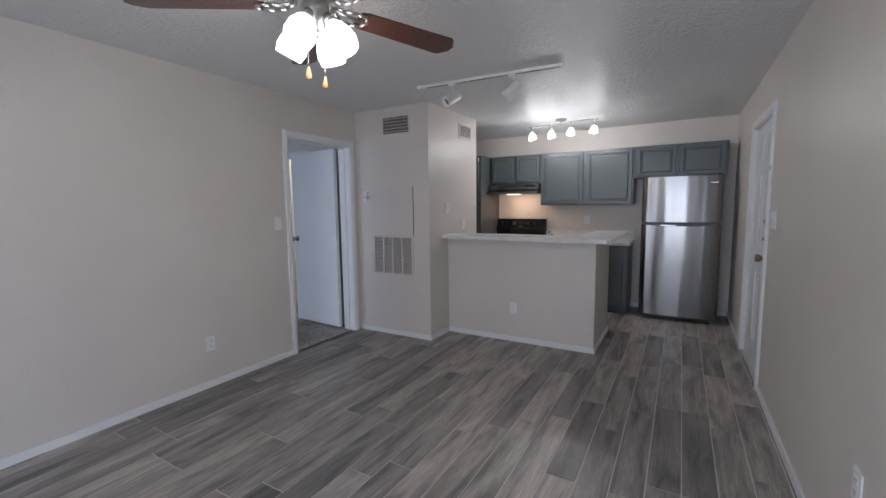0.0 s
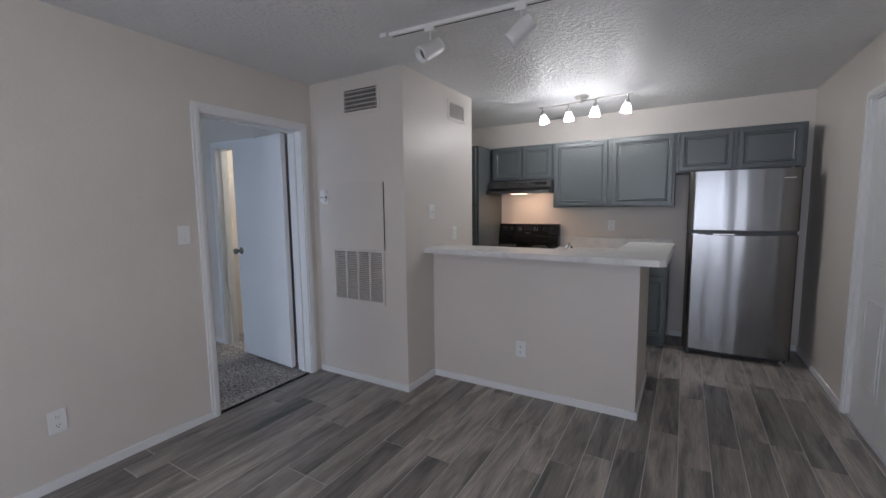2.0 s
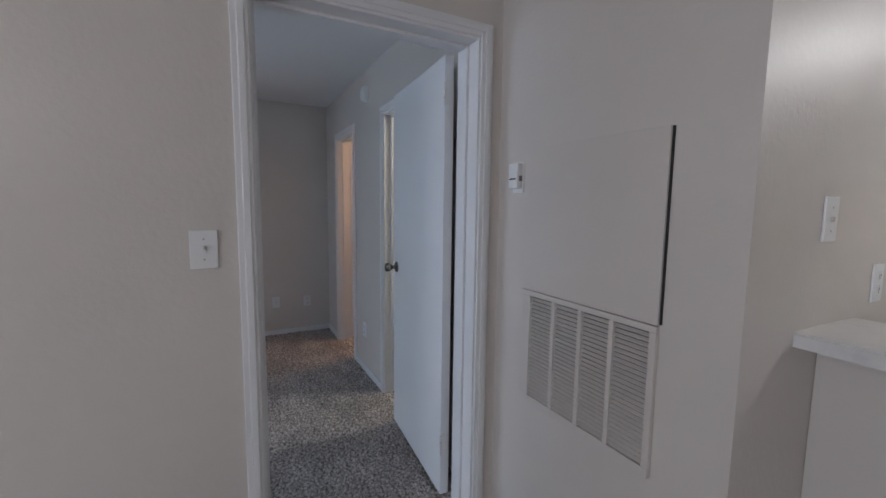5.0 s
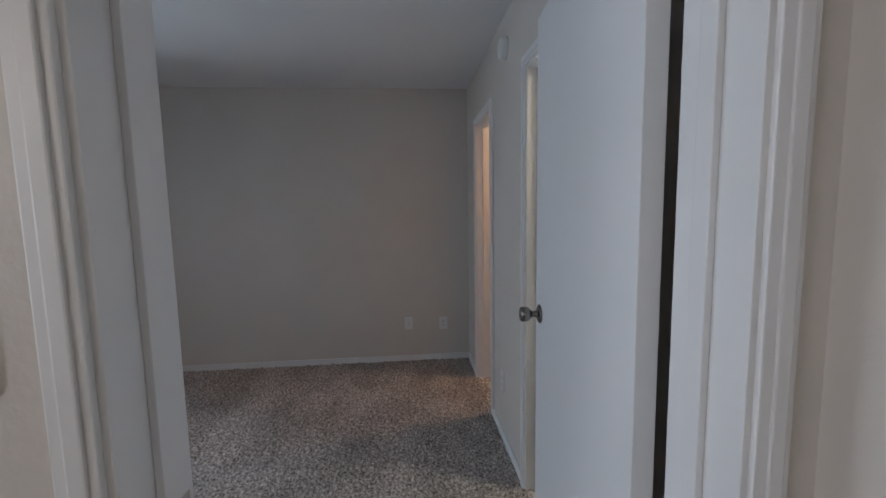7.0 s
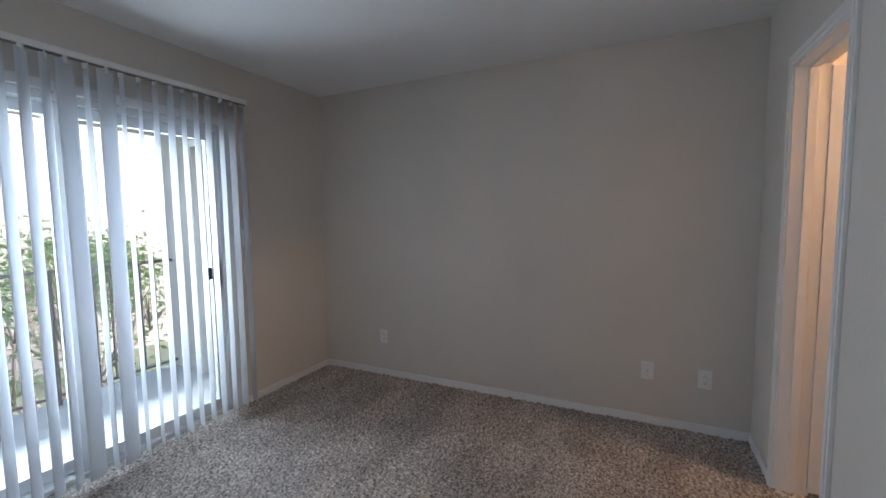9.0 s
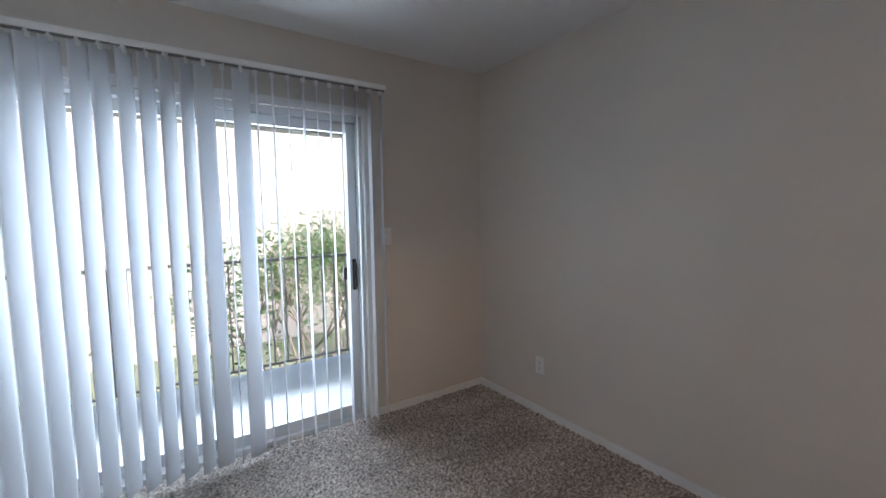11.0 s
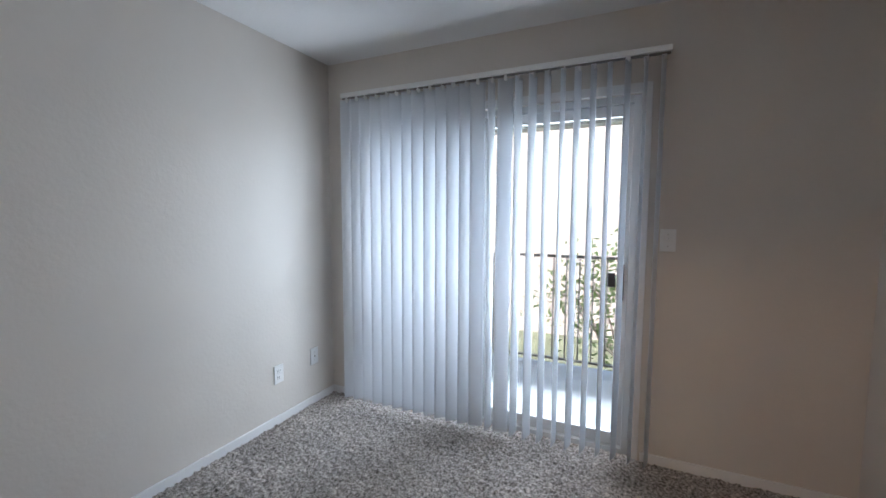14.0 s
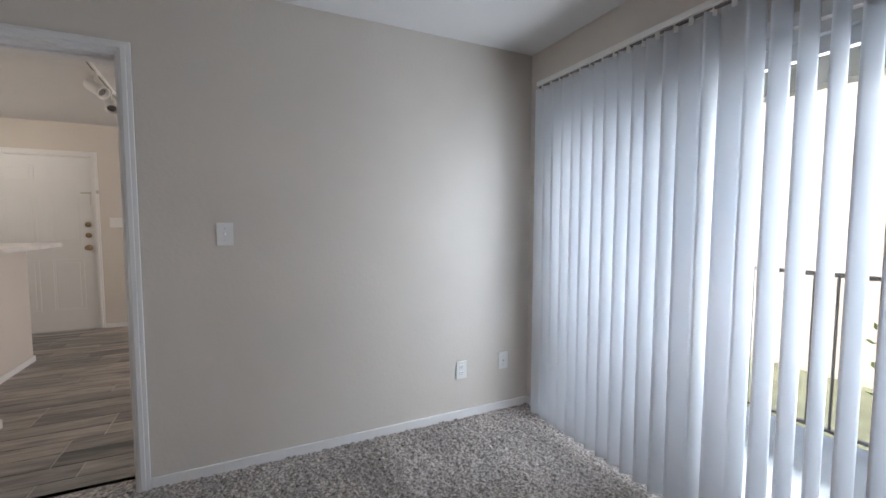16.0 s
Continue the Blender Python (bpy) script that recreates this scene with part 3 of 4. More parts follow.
def register(name, p, d, w, h, label, nx, nz):
    ob = new(name)
    d = Vector(d)
    ob.matrix_world = Matrix.Translation(p) @ Matrix((Vector((0, 0, 1)).cross(d), (0, 0, 1), d)).transposed().to_4x4()
    tagged(ob, label, "air vent", "air vents high on the closet walls")
    bm = nbm()
    f = 0.024
    for a in ((-w, -h, w, -h + f), (-w, h - f, w, h), (-w, -h + f, -w + f, h - f), (w - f, -h + f, w, h - f)):
        box(bm, a[0], a[1], 0.0, a[2], a[3], 0.008, 0.002)
    part("frame", bm, M_WALL, ob, local=True)
    # closed sheet, coloured near-black for the shade inside the duct
    bm = nbm()
    box(bm, -w + f, -h + f, 0.001, w - f, h - f, 0.003)
    part("backing", bm, M_DARK, ob, "near-black sheet for the shade inside the duct", local=True)
    for k in range(nz):
        z = -h + f + (k + 0.5) * (2 * h - 2 * f) / nz
        bm = nbm()
        box(bm, -w + f, z - 0.002, 0.003, w - f, z + 0.003, 0.0075)
        part("slat", bm, M_WALL, ob, local=True)
    for k in range(nx):
        x = -w + f + (k + 0.5) * (2 * w - 2 * f) / nx
        bm = nbm()
        box(bm, x - 0.0015, -h + f, 0.0032, x + 0.0015, h - f, 0.006)
        part("vane", bm, M_WALL, ob, local=True)
    return ob


register("supply_vent", (0.545, 0, 2.215), (0, -1, 0), 0.185, 0.105, "greige supply vent with dark gaps between its vanes", 16, 5)
register("side_vent", (0.935, 0.80, 2.223), (1, 0, 0), 0.155, 0.085, "greige two-way supply vent on the closet side wall", 2, 8)

# ---- smoke alarm ----
sa = thing("smoke_alarm", (-1.754, BY1, 2.221), "round white smoke alarm high on the bedroom wall", "smoke alarm")
bm = nbm()
lathe(bm, [(0, 0), (0.062, 0), (0.062, 0.012), (0, 0.012)], Matrix.Translation((-1.754, BY1, 2.221)) @ pose(0, 0, 0, 90))
part("base", bm, M_PLATE, sa)
bm = nbm()
lathe(bm, [(0.056, 0.012), (0.055, 0.028), (0.045, 0.036), (0.02, 0.038), (0, 0.038)], Matrix.Translation((-1.754, BY1, 2.221)) @ pose(0, 0, 0, 90))
part("cover", bm, M_PLATE, sa)

# ---- kitchen ----


def cab_door(x0, x1, z0, z1, y):
    """A door with a proud frame, a moulded inner edge and a flat field, its face at y."""
    bm = nbm()
    rings = []
    for k, dy in ((0.0, 0.018), (0.0, 0.0), (0.003, -0.004), (0.036, -0.004), (0.040, 0.005), (0.046, 0.006), (0.050, 0.0), (0.057, -0.001), (0.064, 0.005)):
        rings.append([bm.verts.new((x, y + dy, z)) for x, z in ((x0 + k, z0 + k), (x1 - k, z0 + k), (x1 - k, z1 - k), (x0 + k, z1 - k))])
    for a, b in zip(rings, rings[1:]):
        for i in range(4):
            j = (i + 1) % 4
            bm.faces.new((a[i], a[j], b[j], b[i]))
    bm.faces.new(rings[0])
    bm.faces.new(rings[-1])
    return bm


def cabinet(name, x0, x1, y0, z0, z1, doors, label, yb=YB - 0.002, toe=0.0, drawers=()):
    root = thing(name, ((x0 + x1) / 2, (y0 + yb) / 2, z0), label, "cabinet", "grey kitchen cabinets")
    bm = nbm()
    box(bm, x0, y0 + 0.02, z0 + toe, x1, yb, z1, 0.002)
    if toe:
        box(bm, x0 + 0.01, y0 + 0.085, z0, x1 - 0.01, yb, z0 + toe)
    part("body", bm, M_CAB, root)
    for a, b, c, d in doors:
        dr = part("door", cab_door(a, b, c, d, y0), M_CAB, root)
        for z in (c + 0.06, d - 0.06):
            bm = nbm()
            rod(bm, (a - 0.003, y0 + 0.008, z - 0.025), (a - 0.003, y0 + 0.008, z + 0.025), 0.005, 8)
            part("hinge", bm, M_CAB, dr)
    for a, b, c, d in drawers:
        bm = nbm()
        box(bm, a, y0, c, b, y0 + 0.018, d, 0.005)
        part("drawer", bm, M_CAB, root)
    return root


cabinet("wall_cabinet", 0.69, 1.43, 2.105, 1.68, 2.075, [(0.712, 1.06, 1.70, 2.055), (1.085, 1.418, 1.70, 2.055)], "two-door dark grey wall cabinet above the range hood")
cabinet("wall_cabinet", 1.432, 2.60, 2.105, 1.375, 2.075, [(1.45, 1.99, 1.39, 2.055), (2.04, 2.58, 1.39, 2.055)], "tall dark grey wall cabinet with two panelled doors")
cabinet("wall_cabinet", 2.602, 3.56, 2.105, 1.695, 2.075, [(2.63, 3.045, 1.71, 2.055), (3.085, 3.53, 1.71, 2.055)], "low dark grey wall cabinet above the fridge")
cabinet("pantry_cabinet", 0.06, 0.672, 1.78, 0.0, 2.075, [(0.09, 0.35, 1.42, 2.05), (0.37, 0.645, 1.42, 2.05), (0.09, 0.35, 0.12, 1.39), (0.37, 0.645, 0.12, 1.39)],
        "tall dark grey pantry cabinet beside the stove", toe=0.1)
cabinet("base_cabinet", 1.432, 2.10, 1.94, 0.0, 0.868, [(1.45, 1.755, 0.12, 0.69), (1.785, 2.085, 0.12, 0.69)], "dark grey base cabinet under the white worktop", toe=0.1,
        drawers=[(1.45, 1.755, 0.72, 0.85), (1.785, 2.085, 0.72, 0.85)])
cabinet("base_cabinet", 2.102, 2.58, 1.94, 0.0, 0.868, [(2.12, 2.565, 0.12, 0.69)], "dark grey base cabinet with drawer and worn door", toe=0.1, drawers=[(2.12, 2.565, 0.72, 0.85)])

wt = thing("worktop", (2.0, 2.2, 0.868), "pale laminate worktop with raised backsplash", "worktop")
bm = nbm()
box(bm, 1.43, 1.925, 0.87, 2.60, YB - 0.002, 0.91, 0.006)
part("slab", bm, M_TOP, wt)
bm = nbm()
box(bm, 1.43, YB - 0.024, 0.9105, 2.60, YB - 0.002, 1.03, 0.004)
part("backsplash", bm, M_TOP, wt)

bar = thing("bar_top", (1.7, 0.45, 1.04), "white marbled laminate breakfast bar top", "counter")
bm = nbm()
vs = [(0.87, 0.245), (2.585, 0.165), (2.62, 0.195), (2.64, 1.37), (2.61, 1.40), (2.29, 1.40), (2.29, 0.578), (0.938, 0.578), (0.938, 0.300), (0.87, 0.300)]
lo = [bm.verts.new((x, y, 1.042)) for x, y in vs]
hi = [bm.verts.new((x, y, 1.080)) for x, y in vs]
bm.faces.new(lo[::-1])
top = bm.faces.new(hi)
for i in range(len(vs)):
    j = (i + 1) % len(vs)
    bm.faces.new((lo[i], lo[j], hi[j], hi[i]))
bmesh.ops.bevel(bm, geom=list(top.edges), offset=0.006, segments=2, affect="EDGES")
part("slab", bm, M_TOP, bar)

pc = thing("sink_cabinet", (1.65, 0.85, 0), "grey sink base cabinet behind the bar", "cabinet", "grey kitchen cabinets")
bm = nbm()
box(bm, 0.94, 0.503, 0.1, 2.366, 1.14, 0.868)
part("body", bm, M_CAB, pc)
bm = nbm()
box(bm, 0.94, 0.503, 0.87, 2.366, 1.17, 0.908, 0.004)
part("counter", bm, M_TOP, pc)
fc = thing("faucet", (1.90, 0.78, 0.908), "chrome kitchen faucet behind the bar", "faucet")
bm = nbm()
box(bm, 1.80, 0.755, 0.908, 2.00, 0.805, 0.925, 0.006)
part("base", bm, M_CHROME, fc)
for x in (1.845, 1.955):
    bm = nbm()
    rod(bm, (x, 0.78, 0.92), (x, 0.78, 0.97), 0.014, 12)
    rod(bm, (x, 0.78, 0.965), (x - 0.03, 0.74, 0.985), 0.007, 8)
    part("handle", bm, M_CHROME, fc)
bm = nbm()
rod(bm, (1.90, 0.78, 0.92), (1.90, 0.78, 1.06), 0.013, 12)
rod(bm, (1.90, 0.78, 1.055), (1.91, 0.86, 1.095), 0.011, 12)
rod(bm, (1.91, 0.86, 1.095), (1.915, 0.94, 1.06), 0.011, 12, 0.009)
part("spout", bm, M_CHROME, fc)

# stove
st = thing("stove", (1.04, 2.14, 0), "black electric coil stove with a control backguard", "stove")
SX0, SX1 = 0.676, 1.426
bm = nbm()
box(bm, SX0, 1.86, 0.02, SX1, 2.45, 0.895, 0.006)
part("body", bm, M_BLACK, st)
bm = nbm()
box(bm, SX0 - 0.002, 1.83, 0.895, SX1 + 0.002, 2.40, 0.918, 0.008)
part("cooktop", bm, M_BLACK, st)
bm = nbm()
box(bm, SX0 + 0.02, 1.82, 0.22, SX1 - 0.02, 1.858, 0.80, 0.008)
ov = part("oven_door", bm, M_BLACK, st)
bm = nbm()
rod(bm, (SX0 + 0.07, 1.79, 0.76), (SX1 - 0.07, 1.79, 0.76), 0.011)
for x in (SX0 + 0.08, SX1 - 0.08):
    rod(bm, (x, 1.79, 0.76), (x, 1.825, 0.76), 0.009)
part("handle", bm, M_BLACKP, ov)
bm = nbm()
vs = [bm.verts.new(v) for x in (SX0, SX1) for v in ((x, 2.375, 0.918), (x, 2.47, 0.918), (x, 2.47, 1.178), (x, 2.415, 1.178), (x, 2.395, 1.05), (x, 2.375, 1.035))]
n6 = 6
bm.faces.new(vs[:6])
bm.faces.new(vs[6:][::-1])
for i in range(n6):
    j = (i + 1) % n6
    bm.faces.new((vs[i], vs[j], vs[6 + j], vs[6 + i]))
bg = part("backguard", bm, M_BLACK, st)
for x in (SX0 + 0.075, SX0 + 0.165, SX1 - 0.165, SX1 - 0.075):
    bm = nbm()
    m = Matrix.Translation((x, 2.408, 1.115)) @ Vector((0, -1, 0.15)).to_track_quat("Z", "Y").to_matrix().to_4x4()
    lathe(bm, [(0.027, 0), (0.026, 0.006), (0.019, 0.010), (0.017, 0.026), (0, 0.028)], m, 20)
    kn = part("control_knob", bm, M_BLACKP, bg)
    bm = nbm()
    for a in range(8):
        an = a * math.pi / 4 + 0.2
        lathe(bm, [(0, 0), (0.0022, 0), (0.0022, 0.002), (0, 0.002)], m @ Matrix.Translation((0.033 * math.cos(an), 0.033 * math.sin(an), -0.001)), 6)
    part("dial_marks", bm, M_GREYTXT, kn)
bm = nbm()
box(bm, 1.0, 2.400, 1.095, 1.10, 2.412, 1.14, 0.002)
part("clock_display", bm, M_BLACKP, bg)
bm = nbm()
for x in (0.925, 0.955, 1.125, 1.155):
    for z in (1.10, 1.125):
        box(bm, x, 2.399, z, x + 0.018, 2.409, z + 0.006)
box(bm, 1.02, 2.394, 1.065, 1.08, 2.402, 1.071)
part("control_marks", bm, M_GREYTXT, bg)
for x, y, r in ((0.85, 2.25, 0.10), (1.24, 2.25, 0.08), (0.85, 1.99, 0.08), (1.24, 1.99, 0.10)):
    bm = nbm()
    lathe(bm, [(r + 0.012, 0.918), (r + 0.014, 0.921), (r + 0.004, 0.9215), (0.02, 0.9195), (0, 0.9195)], pose(x, y, 0), 28)
    pan = part("drip_pan", bm, M_CHROME, st)
    bm = nbm()
    for k in range(4):
        rr = r * (0.3 + 0.22 * k)
        mt = pose(x, y, 0.927)
        ring = [(rr + 0.005 * math.cos(a), 0.005 * math.sin(a)) for a in (i * math.pi / 3 for i in range(7))]
        lathe(bm, ring, mt, 28)
    part("burner_coil", bm, M_COIL, pan)

hd = thing("range_hood", (1.06, 2.23, 1.53), "stainless under-cabinet range hood with its light on", "range hood")
bm = nbm()
hv = [(1.96, 1.535), (1.96, 1.565), (2.02, 1.60), (2.05, 1.678), (YB - 0.002, 1.678), (YB - 0.002, 1.535)]
a = [bm.verts.new((0.69, y, z)) for y, z in hv]
b = [bm.verts.new((1.428, y, z)) for y, z in hv]
bm.faces.new(a)
bm.faces.new(b[::-1])
for i in range(6):
    j = (i + 1) % 6
    bm.faces.new((a[i], a[j], b[j], b[i]))
part("shell", bm, M_STEEL, hd)
for k in range(3):
    bm = nbm()
    for s in range(6):
        x = 0.93 + k * 0.13 + s * 0.017
        box(bm, x, 2.035, 1.636, x + 0.010, 2.046, 1.656)
    part("vent_slots", bm, M_DARK, hd)
bm = nbm()
box(bm, 1.25, 2.030, 1.63, 1.38, 2.045, 1.66, 0.002)
part("switch_panel", bm, M_BLACKP, hd)
bm = nbm()
box(bm, 0.99, 1.99, 1.527, 1.15, 2.07, 1.5345, 0.003)
part("light_lens", bm, M_HOODLIGHT, hd, "glowing amber light lens")
lamp("hood_light", "AREA", look((1.07, 2.16, 1.526), (1.07, 2.30, 1.0)), 0.30, (1.0, 0.62, 0.36), 0.16, 0.08)

# fridge
fr = thing("fridge", (3.11, 2.2, 0), "stainless steel top-freezer fridge", "fridge")
FX0, FX1 = 2.718, 3.512
bm = nbm()
box(bm, FX0 + 0.006, 1.985, 0.035, FX1 - 0.006, YB - 0.03, 1.675, 0.006)
part("body", bm, M_BLACKP, fr, "dark grey cabinet sides")


def fridge_door(z0, z1):
    bm = nbm()
    n = 14
    prof = [(FX0 + (FX1 - FX0) * i / n, 1.928 - 0.020 * (1 - (2 * i / n - 1) ** 2)) for i in range(n + 1)]
    lo = [bm.verts.new((x, y, z0)) for x, y in prof] + [bm.verts.new((FX1, 1.978, z0)), bm.verts.new((FX0, 1.978, z0))]
    hi = [bm.verts.new((x, y, z1)) for x, y in prof] + [bm.verts.new((FX1, 1.978, z1)), bm.verts.new((FX0, 1.978, z1))]
    bm.faces.new([bm.verts.new(v.co) for v in lo])
    bm.faces.new([bm.verts.new(v.co) for v in hi])
    for i in range(len(lo)):
        j = (i + 1) % len(lo)
        f = bm.faces.new((lo[i], lo[j], hi[j], hi[i]))
        f.smooth = i < n
    return bm


part("freezer_door", fridge_door(1.165, 1.685), M_STEEL, fr)
dm = part("fridge_door", fridge_door(0.06, 1.135), M_STEEL, fr)
bm = nbm()
box(bm, FX0 + 0.01, 1.93, 1.1365, FX1 - 0.01, 1.985, 1.1635)
part("door_gap", bm, M_BLACKP, fr)
bm = nbm()
for i in range(12):
    x0, x1 = FX0 + 0.02 + i * 0.0628, FX0 + 0.02 + (i + 1) * 0.0628
    d = 0.016 * min(1, 1.5 * min(i, 11 - i) / 4)
    box(bm, x0, 1.897, 1.134 - d, x1, 1.93, 1.160)
part("handle", bm, M_BLACKP, fr, "black recessed grip between the doors")
bm = nbm()
box(bm, FX0 + 0.20, 1.894, 1.124, FX0 + 0.36, 1.899, 1.133)
part("grip_plate", bm, M_NICKEL, fr)
bm = nbm()
box(bm, FX1 - 0.12, 1.914, 1.60, FX1 - 0.045, 1.921, 1.609)
part("badge", bm, M_NICKEL, fr)
for x in (FX0 + 0.05, FX1 - 0.05):
    bm = nbm()
    rod(bm, (x, 1.98, 0), (x, 1.98, 0.04), 0.018)
    part("foot", bm, M_FILTER, fr)
bm = nbm()
box(bm, FX0 + 0.02, 1.965, 0.022, FX1 - 0.02, 1.985, 0.058)
part("kick_grille", bm, M_BLACKP, fr)
bm = nbm()
box(bm, FX1 - 0.06, 1.94, 1.6855, FX1 - 0.01, 2.02, 1.70, 0.003)
part("hinge_cover", bm, M_BLACKP, fr)

# ---- ceiling lights ----
kl = thing("kitchen_light", (1.83, 1.58, CH), "nickel track light with four lit frosted shades", "ceiling light")
bm = nbm()
lathe(bm, [(0, 0), (0.062, 0), (0.062, -0.012), (0.05, -0.024), (0.012, -0.03), (0.012, -0.062), (0, -0.062)], pose(1.83, 1.58, CH), 28)
part("canopy", bm, M_NICKEL, kl)
bm = nbm()
prev = None
for i in range(17):
    u = i / 16
    p = Vector((1.435 + 0.84 * u, 1.50 - 0.05 * math.sin((u - 0.5) * math.pi * 1.4) + 0.03, CH - 0.058))
    if prev:
        rod(bm, prev, p, 0.0065, 8)
    prev = p
part("bar", bm, M_NICKEL, kl)
for u, tilt in ((0.03, 10), (0.33, 4), (0.64, -4), (0.96, -8)):
    x, y = 1.435 + 0.84 * u, 1.53 - 0.05 * math.sin((u - 0.5) * math.pi * 1.4)
    mm = pose(x, y, CH - 0.06, 0, tilt * -1.0, 0)
    bm = nbm()
    lathe(bm, [(0, 0), (0.006, 0), (0.006, -0.035), (0.018, -0.04), (0.024, -0.075), (0.0, -0.075)], mm, 20)
    hdp = part("lamp_head", bm, M_NICKEL, kl)
    bm = nbm()
    lathe(bm, [(0.022, -0.072), (0.034, -0.095), (0.044, -0.125), (0.048, -0.150), (0.045, -0.151), (0.032, -0.125), (0.0, -0.11)], mm, 24)
    part("shade", bm, M_KSHADE, hdp, "glowing frosted glass shade")
    lamp("kitchen_bulb", "POINT", mm @ Matrix.Translation((0, 0, -0.19)), 0.60, (1.0, 0.90, 0.77), 0.035)

tk = thing("track_light", (1.74, -0.41, CH), "white ceiling track with two white spot heads, unlit", "track light")
bm = nbm()
vs_a, vs_b = Vector((1.15, -0.455, CH)), Vector((2.34, -0.385, CH))
td = (vs_b - vs_a).normalized()
ts = Vector((-td.y, td.x, 0)) * 0.017
ring = [[p + s * ts + Vector((0, 0, z)) for s, z in ((-1, 0), (1, 0), (1, -0.02), (-1, -0.02))] for p in (vs_a, vs_b)]
r0, r1 = [[bm.verts.new(v) for v in r] for r in ring]
bm.faces.new(r0)
bm.faces.new(r1[::-1])
for i in range(4):
    j = (i + 1) % 4
    bm.faces.new((r0[i], r0[j], r1[j], r1[i]))
part("track", bm, M_PLATE, tk)
bm = nbm()
rod(bm, vs_a + Vector((0, 0, -0.0205)) + td * 0.05, vs_b + Vector((0, 0, -0.0205)) - td * 0.02, 0.003, 6)
part("track_slot", bm, M_DARK, tk)
bm = nbm()
box(bm, 1.135, -0.49, CH - 0.026, 1.185, -0.42, CH - 0.001, 0.004)
part("feed_box", bm, M_PLATE, tk)
for s, aim in ((0.25, (-0.45, -0.75, -0.55)), (0.68, (-0.85, -0.25, -0.75))):
    c = vs_a + td * (s * (vs_b - vs_a).length) + Vector((0, 0, -0.02))
    bm = nbm()
    box(bm, c.x - 0.03, c.y - 0.017, c.z - 0.022, c.x + 0.03, c.y + 0.017, c.z, 0.003)
    rod(bm, c + Vector((0, 0, -0.02)), c + Vector((0, 0, -0.09)), 0.007, 10)
    stem = part("stem", bm, M_PLATE, tk)
    m = Matrix.Translation(c + Vector((0, 0, -0.115))) @ Vector(aim).to_track_quat("Z", "Y").to_matrix().to_4x4()
    bm = nbm()
    lathe(bm, [(0, -0.075), (0.036, -0.070), (0.042, -0.058), (0.042, 0.062), (0.047, 0.066), (0.047, 0.075), (0.039, 0.075), (0.036, 0.03), (0, 0.03)], m, 28)
    hp = part("spot_head", bm, M_PLATE, tk)
    bm = nbm()
    lathe(bm, [(0.0, 0.0305), (0.033, 0.0325), (0.030, 0.052), (0.0, 0.058)], m, 24)
    part("bulb", bm, M_FILTER, hp, "grey unlit reflector bulb")

# ---- ceiling fan ----
FX, FY = 1.815, -2.255
fan = thing("ceiling_fan", (FX, FY, CH), "nickel ceiling fan with walnut blades and lit opal shades", "ceiling fan")
bm = nbm()
lathe(bm, [(0, 0), (0.07, 0), (0.068, -0.03), (0.04, -0.045), (0.014, -0.05), (0.014, -0.075), (0.0, -0.075)], pose(FX, FY, CH), 32)
part("canopy", bm, M_NICKEL, fan)
bm = nbm()
lathe(bm, [(0, -0.07), (0.05, -0.07), (0.095, -0.09), (0.105, -0.12), (0.10, -0.155), (0.07, -0.175), (0.05, -0.18), (0.05, -0.21), (0.055, -0.215), (0.05, -0.275), (0.03, -0.30), (0.02, -0.317), (0, -0.317)], pose(FX, FY, CH), 36)
part("motor_housing", bm, M_NICKEL, fan)
BLADE0 = 70
for k in range(5):
    an = BLADE0 + 72 * k
    mb = pose(FX, FY, CH - 0.212, 0, 0, an) @ pose(0, 0, 0, -11, 0, 0)
    bm = nbm()
    out = [(0.19, -0.045), (0.22, -0.055), (0.67, -0.070), (0.69, -0.062), (0.70, -0.045), (0.722, -0.02), (0.722, 0.02), (0.70, 0.045), (0.69, 0.062), (0.67, 0.070), (0.22, 0.055), (0.19, 0.045)]
    lo = [bm.verts.new(mb @ Vector((x, y, -0.004))) for x, y in out]
    hi = [bm.verts.new(mb @ Vector((x, y, 0.004))) for x, y in out]
    bm.faces.new(lo[::-1])
    bm.faces.new(hi)
    for i in range(len(out)):
        j = (i + 1) % len(out)
        bm.faces.new((lo[i], lo[j], hi[j], hi[i]))
    bl = part("blade", bm, M_BLADE, fan)
    bm = nbm()
    for s in (-1, 1):
        pts = [(0.08, 0.012 * s, 0.01), (0.12, 0.03 * s, -0.004), (0.17, 0.042 * s, -0.008), (0.215, 0.034 * s, -0.008), (0.235, 0.0, -0.008)]
        for p, q in zip(pts, pts[1:]):
            rod(bm, mb @ Vector(p), mb @ Vector(q), 0.007, 8)
    rod(bm, mb @ Vector((0.07, 0, 0.012)), mb @ Vector((0.20, 0, -0.008)), 0.008, 8)
    part("blade_iron", bm, M_NICKEL, bl, "nickel openwork blade iron")
